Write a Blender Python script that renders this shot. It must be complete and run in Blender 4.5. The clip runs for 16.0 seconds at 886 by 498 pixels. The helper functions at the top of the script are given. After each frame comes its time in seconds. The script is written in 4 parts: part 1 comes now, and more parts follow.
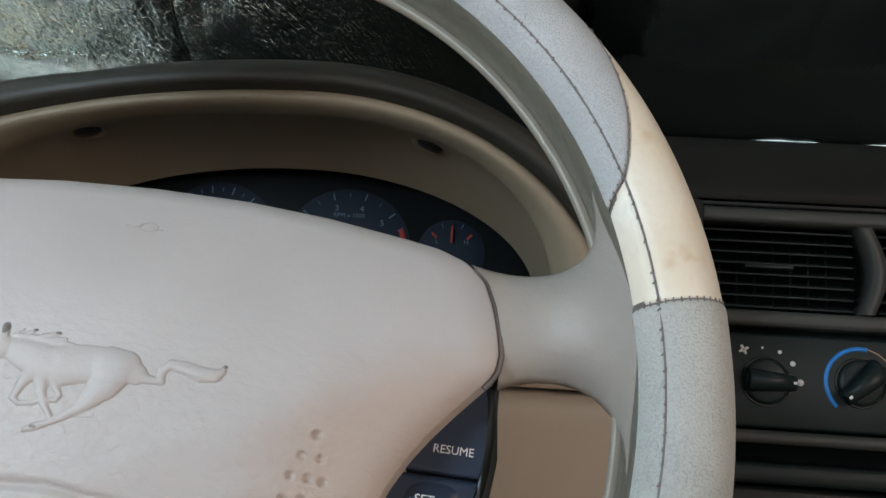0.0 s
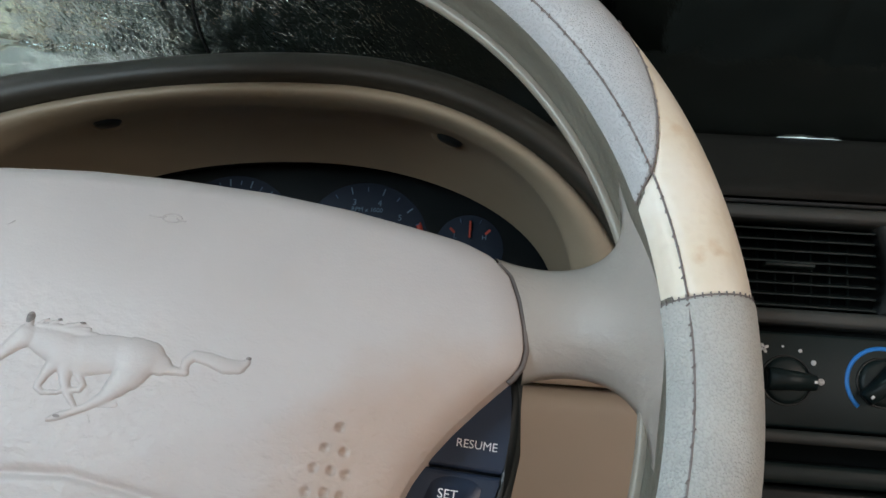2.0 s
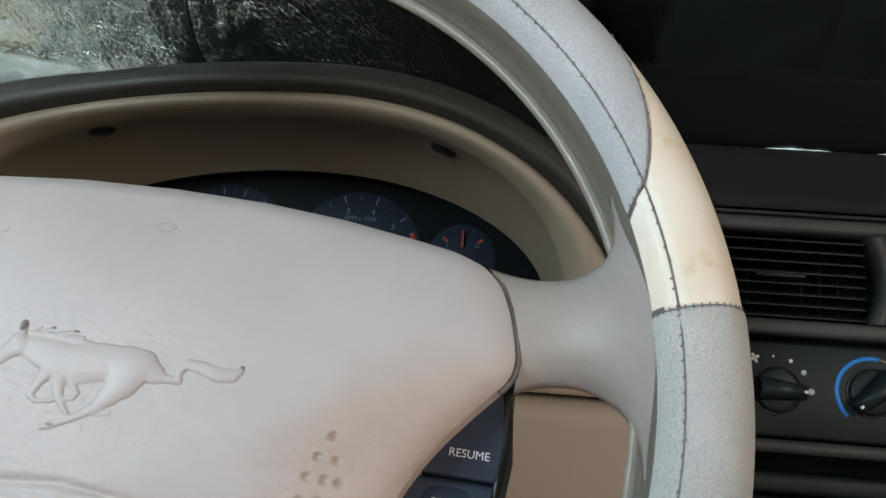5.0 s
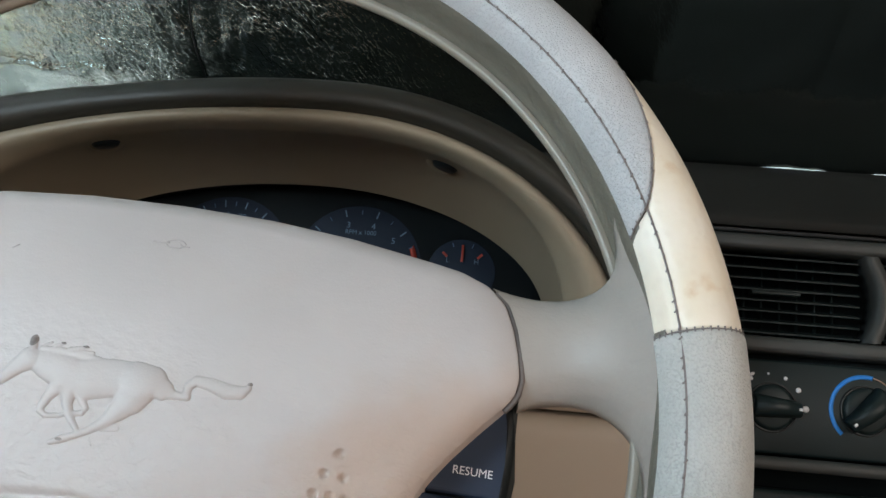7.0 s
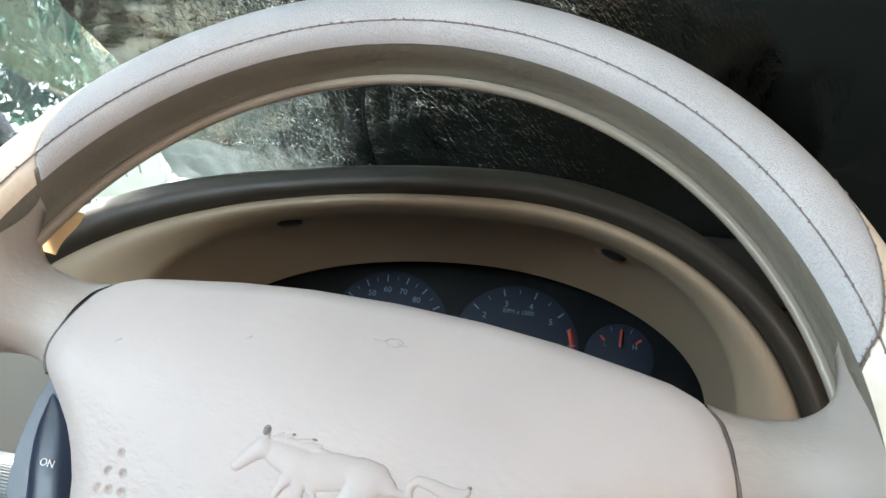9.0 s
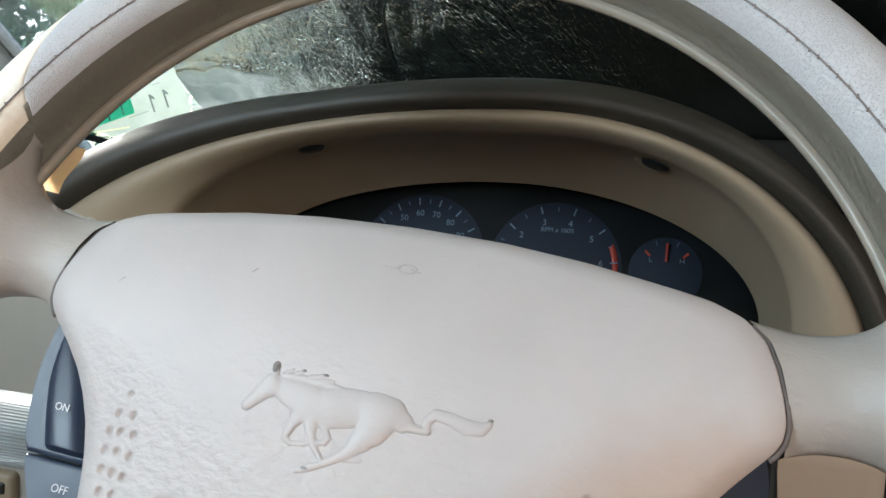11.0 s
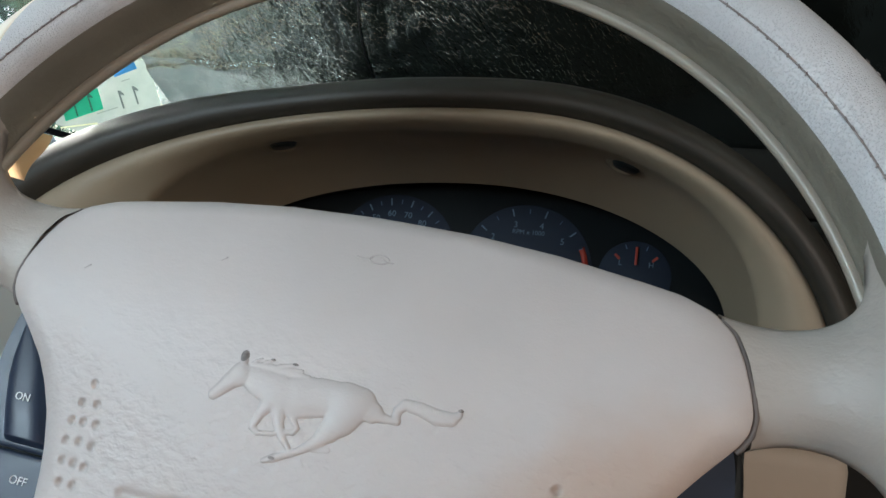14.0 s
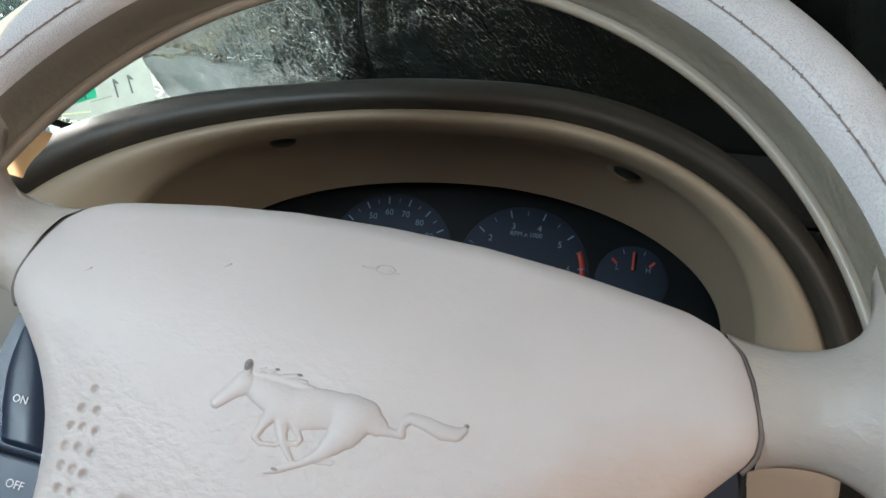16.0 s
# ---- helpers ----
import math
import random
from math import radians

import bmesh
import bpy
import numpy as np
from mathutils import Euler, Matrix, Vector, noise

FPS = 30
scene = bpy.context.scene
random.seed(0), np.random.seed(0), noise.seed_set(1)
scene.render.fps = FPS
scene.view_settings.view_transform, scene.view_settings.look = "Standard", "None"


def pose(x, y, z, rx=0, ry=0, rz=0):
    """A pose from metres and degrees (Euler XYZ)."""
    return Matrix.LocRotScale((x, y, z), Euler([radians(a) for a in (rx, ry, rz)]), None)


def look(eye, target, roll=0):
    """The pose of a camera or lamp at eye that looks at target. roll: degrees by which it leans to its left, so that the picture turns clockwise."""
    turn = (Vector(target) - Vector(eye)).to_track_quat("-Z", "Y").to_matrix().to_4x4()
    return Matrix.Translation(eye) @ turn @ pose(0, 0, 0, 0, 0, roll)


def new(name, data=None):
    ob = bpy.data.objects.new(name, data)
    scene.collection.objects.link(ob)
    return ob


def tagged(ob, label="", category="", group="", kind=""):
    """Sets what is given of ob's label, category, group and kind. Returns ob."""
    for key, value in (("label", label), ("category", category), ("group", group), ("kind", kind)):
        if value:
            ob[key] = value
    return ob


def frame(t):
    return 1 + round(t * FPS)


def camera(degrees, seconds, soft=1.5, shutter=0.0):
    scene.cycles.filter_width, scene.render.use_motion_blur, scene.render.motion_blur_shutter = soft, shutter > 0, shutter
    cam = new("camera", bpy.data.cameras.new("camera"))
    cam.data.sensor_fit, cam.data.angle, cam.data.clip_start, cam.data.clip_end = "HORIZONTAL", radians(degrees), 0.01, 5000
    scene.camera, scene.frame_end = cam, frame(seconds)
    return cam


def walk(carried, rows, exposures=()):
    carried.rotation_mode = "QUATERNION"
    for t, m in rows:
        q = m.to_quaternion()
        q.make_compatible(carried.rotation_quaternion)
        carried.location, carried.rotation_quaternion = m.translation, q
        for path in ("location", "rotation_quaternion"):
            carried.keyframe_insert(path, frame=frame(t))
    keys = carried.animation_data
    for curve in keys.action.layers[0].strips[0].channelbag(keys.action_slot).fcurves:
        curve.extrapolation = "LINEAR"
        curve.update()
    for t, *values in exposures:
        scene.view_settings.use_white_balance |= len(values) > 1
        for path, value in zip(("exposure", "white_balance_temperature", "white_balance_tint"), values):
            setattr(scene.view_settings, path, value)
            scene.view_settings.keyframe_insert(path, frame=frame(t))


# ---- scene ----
cam = camera(58.0, 16.0, soft=1.5, shutter=0.4)
PATH = [
    (0.0, (0.12899, -0.22529, 0.79487), (0.10220, 0.17328, 0.77437), 2.924),
    (0.5, (0.12872, -0.22584, 0.79826), (0.10310, 0.17290, 0.77950), 2.542),
    (1.0, (0.12903, -0.22500, 0.79718), (0.10278, 0.17366, 0.77782), 2.770),
    (1.5, (0.12617, -0.22330, 0.79570), (0.09307, 0.17474, 0.77404), 2.778),
    (2.0, (0.12461, -0.22369, 0.79325), (0.09223, 0.17437, 0.77094), 3.354),
    (2.5, (0.12582, -0.22337, 0.79484), (0.09703, 0.17509, 0.77490), 3.171),
    (3.0, (0.12571, -0.22489, 0.79639), (0.09693, 0.17363, 0.77765), 2.992),
    (3.5, (0.12629, -0.22558, 0.79557), (0.09934, 0.17314, 0.77841), 3.373),
    (3.7, (0.12553, -0.22496, 0.79452), (0.09691, 0.17359, 0.77614), 3.372),
    (6.0, (0.12329, -0.22678, 0.79386), (0.09560, 0.17188, 0.77632), 4.087),
    (6.5, (0.11974, -0.22807, 0.79448), (0.09135, 0.17057, 0.77780), 4.567),
    (7.0, (0.12049, -0.23015, 0.79742), (0.09438, 0.16879, 0.78433), 4.265),
    (7.5, (0.12020, -0.23105, 0.79799), (0.09442, 0.16795, 0.78634), 4.293),
    (8.0, (0.11952, -0.23089, 0.79676), (0.09272, 0.16803, 0.78473), 4.707),
    (8.5, (0.11113, -0.23304, 0.80314), (0.06121, 0.16383, 0.80117), 4.741),
    (9.0, (0.08090, -0.24448, 0.81363), (0.00249, 0.14768, 0.82142), 6.407),
    (9.5, (0.08205, -0.24056, 0.81423), (0.00460, 0.15185, 0.81833), 5.785),
    (10.0, (0.08597, -0.22918, 0.81310), (-0.00804, 0.15940, 0.80021), 4.559),
    (10.2, (0.08721, -0.22617, 0.81523), (-0.01692, 0.15894, 0.78617), 3.623),
    (12.3, (0.09053, -0.21266, 0.80815), (0.00070, 0.17543, 0.77187), 3.542),
    (12.5, (0.09009, -0.21456, 0.80866), (0.00182, 0.17337, 0.76728), 3.541),
    (13.0, (0.08890, -0.21547, 0.80865), (-0.00547, 0.17219, 0.78008), 3.752),
    (13.5, (0.08855, -0.21737, 0.80559), (-0.00164, 0.17128, 0.77687), 4.443),
    (14.0, (0.08931, -0.21779, 0.80641), (0.00215, 0.17170, 0.77990), 4.558),
    (14.5, (0.08937, -0.21920, 0.80907), (0.00225, 0.17048, 0.78541), 4.336),
    (15.0, (0.09083, -0.21864, 0.81024), (0.00654, 0.17173, 0.78778), 3.910),
    (15.5, (0.07909, -0.21716, 0.81204), (-0.00159, 0.17364, 0.78427), 4.337),
    (16.0, (0.08179, -0.21720, 0.81318), (0.00134, 0.17337, 0.78179), 5.857),
]
walk(cam, [(t, look(eye, target, roll)) for t, eye, target, roll in PATH],
     [(0.0, 1.50, 6350, 10), (3.5, 1.60, 6350, 10), (6.5, 1.68, 6350, 10), (8.5, 1.69, 6350, 10), (9.0, 2.08, 6450, 11), (10.2, 2.08, 6450, 11),
      (12.5, 1.38, 6300, 10), (14.2, 1.51, 6300, 10), (15.6, 1.72, 6340, 11), (16.0, 1.74, 6400, 11)])

# ---- world, sun and window light ----
world = bpy.data.worlds.new("sky")
scene.world = world
world.use_nodes = True
wn = world.node_tree.nodes
sky = wn.new("ShaderNodeTexSky")
sky.sky_type = "NISHITA"
sky.sun_disc = False
sky.sun_elevation = radians(47)
sky.sun_rotation = radians(-55)
world.node_tree.links.new(sky.outputs[0], wn["Background"].inputs[0])
wn["Background"].inputs[1].default_value = 0.12

sun = new("sun", bpy.data.lights.new("sun", "SUN"))
sun.data.energy, sun.data.angle, sun.data.color = 5.0, radians(0.6), (1.0, 0.96, 0.90)
sun.matrix_world = look((-0.56, 0.40, 0.73), (0, 0, 0))


def window_light(name, eye, target, w, h, power, colour):
    lamp = new(name, bpy.data.lights.new(name, "AREA"))
    lamp.data.shape, lamp.data.size, lamp.data.size_y = "RECTANGLE", w, h
    lamp.data.energy, lamp.data.color = power, colour
    lamp.matrix_world = look(eye, target)
    return lamp


# Lamps added inside windows out of view, in place of sky light.
window_light("side_window_light", (-0.62, -0.60, 1.09), (0.0, 0.0, 0.76), 0.38, 0.22, 2.05, (0.74, 0.91, 1.0))
window_light("far_window_light", (0.95, -0.56, 1.09), (0.05, 0.0, 0.76), 0.70, 0.22, 1.9, (1.0, 0.88, 0.78))
window_light("rear_window_light", (0.10, -1.66, 1.08), (0.05, 0.0, 0.80), 1.1, 0.26, 0.8, (0.97, 0.97, 0.98))


# ---- materials ----
def material(name):
    m = bpy.data.materials.new(name)
    m.use_nodes = True
    nt = m.node_tree
    return m, nt.nodes, nt.links, nt.nodes["Principled BSDF"]


def surface(name, a, b, rough, patch=30.0, grain=900.0, bump=0.25, metal=0.0, depth=0.0004, coat=0.0, rough_var=0.1, detail=4.0):
    """Two tones at patch scale, a fine grain relief, and uneven gloss."""
    m, n, l, bsdf = material(name)
    co = n.new("ShaderNodeTexCoord")
    big = n.new("ShaderNodeTexNoise")
    big.inputs["Scale"].default_value, big.inputs["Detail"].default_value = patch, 5.0
    l.new(co.outputs["Object"], big.inputs["Vector"])
    ramp = n.new("ShaderNodeValToRGB")
    ramp.color_ramp.elements[0].position, ramp.color_ramp.elements[1].position = 0.35, 0.68
    ramp.color_ramp.elements[0].color, ramp.color_ramp.elements[1].color = (*a, 1), (*b, 1)
    l.new(big.outputs["Fac"], ramp.inputs[0])
    l.new(ramp.outputs[0], bsdf.inputs["Base Color"])
    fine = n.new("ShaderNodeTexNoise")
    fine.inputs["Scale"].default_value, fine.inputs["Detail"].default_value = grain, detail
    l.new(co.outputs["Object"], fine.inputs["Vector"])
    bp = n.new("ShaderNodeBump")
    bp.inputs["Strength"].default_value, bp.inputs["Distance"].default_value = bump, depth
    l.new(fine.outputs["Fac"], bp.inputs["Height"])
    l.new(bp.outputs[0], bsdf.inputs["Normal"])
    rr = n.new("ShaderNodeMapRange")
    rr.inputs["To Min"].default_value, rr.inputs["To Max"].default_value = rough - rough_var, rough + rough_var
    l.new(big.outputs["Fac"], rr.inputs["Value"])
    l.new(rr.outputs[0], bsdf.inputs["Roughness"])
    bsdf.inputs["Metallic"].default_value = metal
    bsdf.inputs["Coat Weight"].default_value = coat
    return m


def plain(name, c, rough=0.5, metal=0.0, emit=0.0):
    m, n, l, bsdf = material(name)
    bsdf.inputs["Base Color"].default_value = (*c, 1)
    bsdf.inputs["Roughness"].default_value, bsdf.inputs["Metallic"].default_value = rough, metal
    return m


def moulded_vinyl(name, a, b, rough, wrinkle=0.0014, calm_above=None):
    """Soft moulded vinyl: fine leather grain, and longer wrinkles that run crosswise, fading out above a height on the part."""
    m = surface(name, a, b, rough, patch=14.0, grain=1500.0, bump=0.18, depth=0.0003)
    n, l = m.node_tree.nodes, m.node_tree.links
    co = n.new("ShaderNodeTexCoord")
    mp = n.new("ShaderNodeMapping")
    mp.inputs["Scale"].default_value = (0.85, 1.2, 1.0)
    l.new(co.outputs["Object"], mp.inputs["Vector"])
    wr = n.new("ShaderNodeTexNoise")
    wr.inputs["Scale"].default_value, wr.inputs["Detail"].default_value = 270.0, 2.0
    wr.inputs["Distortion"].default_value = 0.2
    l.new(mp.outputs[0], wr.inputs["Vector"])
    where = n.new("ShaderNodeTexNoise")
    where.inputs["Scale"].default_value = 16.0
    l.new(co.outputs["Object"], where.inputs["Vector"])
    mul = n.new("ShaderNodeMath")
    mul.operation = "MULTIPLY"
    l.new(wr.outputs["Fac"], mul.inputs[0])
    l.new(where.outputs["Fac"], mul.inputs[1])
    b2 = n.new("ShaderNodeBump")
    b2.inputs["Strength"].default_value, b2.inputs["Distance"].default_value = 0.7, wrinkle
    l.new(mul.outputs[0], b2.inputs["Height"])
    l.new(b2.outputs[0], n["Bump"].inputs["Normal"])
    if calm_above is not None:
        axes = n.new("ShaderNodeSeparateXYZ")
        l.new(co.outputs["Object"], axes.inputs[0])
        fade = n.new("ShaderNodeMapRange")
        fade.interpolation_type = "SMOOTHSTEP"
        fade.inputs["From Min"].default_value, fade.inputs["From Max"].default_value = calm_above - 0.035, calm_above
        fade.inputs["To Min"].default_value, fade.inputs["To Max"].default_value = 0.9, 0.10
        l.new(axes.outputs[1], fade.inputs["Value"])
        l.new(fade.outputs[0], b2.inputs["Strength"])
    return m


def leather(name, a, b, pit, rough, pits=0.5, scale=620.0, pebbled=False, grain=0.6, stretch=(1.0, 1.0, 1.0)):
    """Wrapped leather: patchy tone over either small dark pores, each a dent, or raised pebbles with dark creases between them."""
    m, n, l, bsdf = material(name)
    co = n.new("ShaderNodeTexCoord")
    big = n.new("ShaderNodeTexNoise")
    big.inputs["Scale"].default_value, big.inputs["Detail"].default_value = 26.0, 6.0
    l.new(co.outputs["Object"], big.inputs["Vector"])
    ramp = n.new("ShaderNodeValToRGB")
    ramp.color_ramp.elements[0].position, ramp.color_ramp.elements[1].position = 0.36, 0.66
    ramp.color_ramp.elements[0].color, ramp.color_ramp.elements[1].color = (*a, 1), (*b, 1)
    l.new(big.outputs["Fac"], ramp.inputs[0])
    size = n.new("ShaderNodeMapping")
    size.inputs["Scale"].default_value = stretch
    l.new(co.outputs["Object"], size.inputs["Vector"])
    vo = n.new("ShaderNodeTexVoronoi")
    vo.inputs["Scale"].default_value = scale
    l.new(size.outputs[0], vo.inputs["Vector"])
    dent = n.new("ShaderNodeMapRange")
    dent.inputs["From Min"].default_value, dent.inputs["From Max"].default_value = (0.40, 0.86) if pebbled else (0.14, 0.52)
    dent.inputs["To Min"].default_value, dent.inputs["To Max"].default_value = (0.0, 1.0) if pebbled else (1.0, 0.0)
    l.new(vo.outputs["Distance"], dent.inputs["Value"])
    mask = n.new("ShaderNodeTexNoise")
    mask.inputs["Scale"].default_value, mask.inputs["Detail"].default_value = 90.0, 4.0
    l.new(co.outputs["Object"], mask.inputs["Vector"])
    mr = n.new("ShaderNodeMapRange")
    mr.inputs["From Min"].default_value, mr.inputs["From Max"].default_value = 0.36, 0.60
    mr.inputs["To Min"].default_value, mr.inputs["To Max"].default_value = 0.45 * pits, pits
    l.new(mask.outputs["Fac"], mr.inputs["Value"])
    mul = n.new("ShaderNodeMath")
    mul.operation = "MULTIPLY"
    l.new(dent.outputs[0], mul.inputs[0])
    l.new(mr.outputs[0], mul.inputs[1])
    mix = n.new("ShaderNodeMix")
    mix.data_type = "RGBA"
    l.new(mul.outputs[0], mix.inputs[0])
    l.new(ramp.outputs[0], mix.inputs[6])
    mix.inputs[7].default_value = (*pit, 1)
    l.new(mix.outputs[2], bsdf.inputs["Base Color"])
    bp = n.new("ShaderNodeBump")
    bp.invert = True
    bp.inputs["Strength"].default_value, bp.inputs["Distance"].default_value = grain, 0.0007
    l.new(dent.outputs[0], bp.inputs["Height"])
    fold = n.new("ShaderNodeTexNoise")
    fold.inputs["Scale"].default_value, fold.inputs["Detail"].default_value = 130.0, 3.0
    l.new(co.outputs["Object"], fold.inputs["Vector"])
    b2 = n.new("ShaderNodeBump")
    b2.inputs["Strength"].default_value, b2.inputs["Distance"].default_value = 0.25, 0.0014
    l.new(fold.outputs["Fac"], b2.inputs["Height"])
    l.new(b2.outputs[0], bp.inputs["Normal"])
    l.new(bp.outputs[0], bsdf.inputs["Normal"])
    bsdf.inputs["Roughness"].default_value = rough
    return m


def crinkled_foil(name):
    """Silver metallised film with dense crinkles."""
    m, n, l, bsdf = material(name)
    co = n.new("ShaderNodeTexCoord")
    last = co.outputs["Object"]
    for turn, size in (((radians(228), 0, 0), (1, 1, 1)), ((0, 0, radians(-30)), (1, 1, 1)), ((0, 0, 0), (1.0, 0.38, 1.0))):
        mp = n.new("ShaderNodeMapping")
        mp.inputs["Rotation"].default_value, mp.inputs["Scale"].default_value = turn, size
        l.new(last, mp.inputs["Vector"])
        last = mp.outputs[0]
    crack = n.new("ShaderNodeTexNoise")
    crack.inputs["Scale"].default_value, crack.inputs["Detail"].default_value = 430.0, 2.0
    crack.inputs["Distortion"].default_value = 0.8
    l.new(last, crack.inputs["Vector"])
    soft_fold = n.new("ShaderNodeTexNoise")
    soft_fold.inputs["Scale"].default_value, soft_fold.inputs["Detail"].default_value = 60.0, 4.0
    soft_fold.inputs["Distortion"].default_value = 0.6
    lengthwise = n.new("ShaderNodeMapping")
    lengthwise.inputs["Scale"].default_value = (0.30, 1.5, 1.5)
    l.new(co.outputs["Object"], lengthwise.inputs["Vector"])
    l.new(lengthwise.outputs[0], soft_fold.inputs["Vector"])
    b1 = n.new("ShaderNodeBump")
    b1.inputs["Strength"].default_value, b1.inputs["Distance"].default_value = 1.0, 0.0031
    l.new(crack.outputs["Fac"], b1.inputs["Height"])
    b2 = n.new("ShaderNodeBump")
    b2.inputs["Strength"].default_value, b2.inputs["Distance"].default_value = 0.45, 0.0030
    l.new(soft_fold.outputs["Fac"], b2.inputs["Height"])
    l.new(b1.outputs[0], b2.inputs["Normal"])
    l.new(b2.outputs[0], bsdf.inputs["Normal"])
    # the end that is folded most often is the most crinkled
    part_of = n.new("ShaderNodeSeparateXYZ")
    l.new(co.outputs["Object"], part_of.inputs[0])
    worn = n.new("ShaderNodeMapRange")
    worn.interpolation_type = "SMOOTHSTEP"
    worn.inputs["From Min"].default_value, worn.inputs["From Max"].default_value = 0.0, 0.15
    worn.inputs["To Min"].default_value, worn.inputs["To Max"].default_value = 1.0, 0.05
    l.new(part_of.outputs[0], worn.inputs["Value"])
    end = n.new("ShaderNodeMapRange")
    end.interpolation_type = "SMOOTHSTEP"
    end.inputs["From Min"].default_value, end.inputs["From Max"].default_value = -0.25, -0.16
    end.inputs["To Min"].default_value, end.inputs["To Max"].default_value = 0.35, 1.0
    l.new(part_of.outputs[0], end.inputs["Value"])
    ends = n.new("ShaderNodeMath")
    ends.operation = "MULTIPLY"
    l.new(worn.outputs[0], ends.inputs[0])
    slack = n.new("ShaderNodeMath")
    slack.operation = "MULTIPLY"
    slack.inputs[1].default_value = 0.42
    l.new(worn.outputs[0], slack.inputs[0])
    l.new(slack.outputs[0], b2.inputs["Strength"])
    l.new(end.outputs[0], ends.inputs[1])
    patch = n.new("ShaderNodeTexNoise")
    patch.inputs["Scale"].default_value, patch.inputs["Detail"].default_value = 15.0, 2.0
    l.new(last, patch.inputs["Vector"])
    smooth_spot = n.new("ShaderNodeMapRange")
    smooth_spot.inputs["From Min"].default_value, smooth_spot.inputs["From Max"].default_value = 0.40, 0.56
    smooth_spot.inputs["To Min"].default_value, smooth_spot.inputs["To Max"].default_value = 0.60, 1.0
    l.new(patch.outputs["Fac"], smooth_spot.inputs["Value"])
    both = n.new("ShaderNodeMath")
    both.operation = "MULTIPLY"
    l.new(ends.outputs[0], both.inputs[0])
    l.new(smooth_spot.outputs[0], both.inputs[1])
    l.new(both.outputs[0], b1.inputs["Strength"])
    bsdf.inputs["Base Color"].default_value = (0.285, 0.35, 0.343, 1)
    bsdf.inputs["Metallic"].default_value = 1.0
    rubbed = n.new("ShaderNodeMapRange")
    rubbed.inputs["From Min"].default_value, rubbed.inputs["From Max"].default_value = 0.35, 1.0
    rubbed.inputs["To Min"].default_value, rubbed.inputs["To Max"].default_value = 0.27, 0.05
    l.new(end.outputs[0], rubbed.inputs["Value"])
    l.new(rubbed.outputs[0], bsdf.inputs["Roughness"])
    return m


PAD = moulded_vinyl("pad_vinyl", (0.485, 0.460, 0.450), (0.535, 0.507, 0.496), 0.48, 0.0014, 0.024)
PAD_SMOOTH = moulded_vinyl("emblem_vinyl", (0.485, 0.460, 0.450), (0.535, 0.507, 0.496), 0.45, 0.0004)


def warm_bounce(m, at, size, tint):
    """Paints warm bounced light into a surface as a tan patch round a place on the part."""
    n, l = m.node_tree.nodes, m.node_tree.links
    co = n.new("ShaderNodeTexCoord")
    mp = n.new("ShaderNodeMapping")
    mp.vector_type = "TEXTURE"
    mp.inputs["Location"].default_value, mp.inputs["Scale"].default_value = at, size
    mp.inputs["Rotation"].default_value = (0, 0, radians(32))
    l.new(co.outputs["Object"], mp.inputs["Vector"])
    reach_of = n.new("ShaderNodeVectorMath")
    reach_of.operation = "LENGTH"
    l.new(mp.outputs[0], reach_of.inputs[0])
    blot = n.new("ShaderNodeTexNoise")
    blot.inputs["Scale"].default_value, blot.inputs["Detail"].default_value = 60.0, 5.0
    l.new(co.outputs["Object"], blot.inputs["Vector"])
    add = n.new("ShaderNodeMath")
    add.operation = "MULTIPLY_ADD"
    l.new(blot.outputs["Fac"], add.inputs[0])
    add.inputs[1].default_value = 0.5
    l.new(reach_of.outputs["Value"], add.inputs[2])
    edge = n.new("ShaderNodeMapRange")
    edge.interpolation_type = "SMOOTHSTEP"
    edge.inputs["From Min"].default_value, edge.inputs["From Max"].default_value = 0.75, 1.35
    edge.inputs["To Min"].default_value, edge.inputs["To Max"].default_value = 1.0, 0.0
    l.new(add.outputs[0], edge.inputs["Value"])
    mix = n.new("ShaderNodeMix")
    mix.data_type, mix.blend_type = "RGBA", "MULTIPLY"
    l.new(edge.outputs[0], mix.inputs[0])
    l.new(n["Color Ramp"].outputs[0], mix.inputs[6])
    mix.inputs[7].default_value = (*tint, 1)
    l.new(mix.outputs[2], n["Principled BSDF"].inputs["Base Color"])


# Warm bounce on the lower right of the cover, put into its colour.
warm_bounce(PAD, (0.106, -0.028, -0.024), (0.060, 0.046, 0.05), (0.92, 0.79, 0.69))
# The light caught along the rim's ridge is put in as paler vinyl.
RIDGE = surface("lit_ridge_vinyl", (0.27, 0.25, 0.208), (0.315, 0.292, 0.243), 0.35, patch=20.0, grain=1200.0, bump=0.1)
SPOKE = moulded_vinyl("spoke_vinyl", (0.352, 0.328, 0.297), (0.398, 0.371, 0.338), 0.48, 0.0009)
# Spoke vinyl again, the shade inside the rim put into a darker tone.
RIM_VINYL = moulded_vinyl("shaded_rim_vinyl", (0.155, 0.150, 0.122), (0.184, 0.177, 0.145), 0.5, 0.0017)
GREY = leather("grey_leather", (0.49, 0.51, 0.53), (0.55, 0.57, 0.59), (0.15, 0.155, 0.17), 0.5, 0.20, 1450.0, False, 0.40)
GREY_LOW = leather("worn_grey_leather", (0.48, 0.50, 0.485), (0.59, 0.60, 0.578), (0.14, 0.145, 0.14), 0.5, 0.19, 1250.0, True, 0.5, (1.1, 0.95, 1.0))
CREAM = leather("cream_leather", (0.84, 0.76, 0.61), (0.92, 0.88, 0.79), (0.45, 0.34, 0.2), 0.42, 0.06, 300.0, False, 0.10)
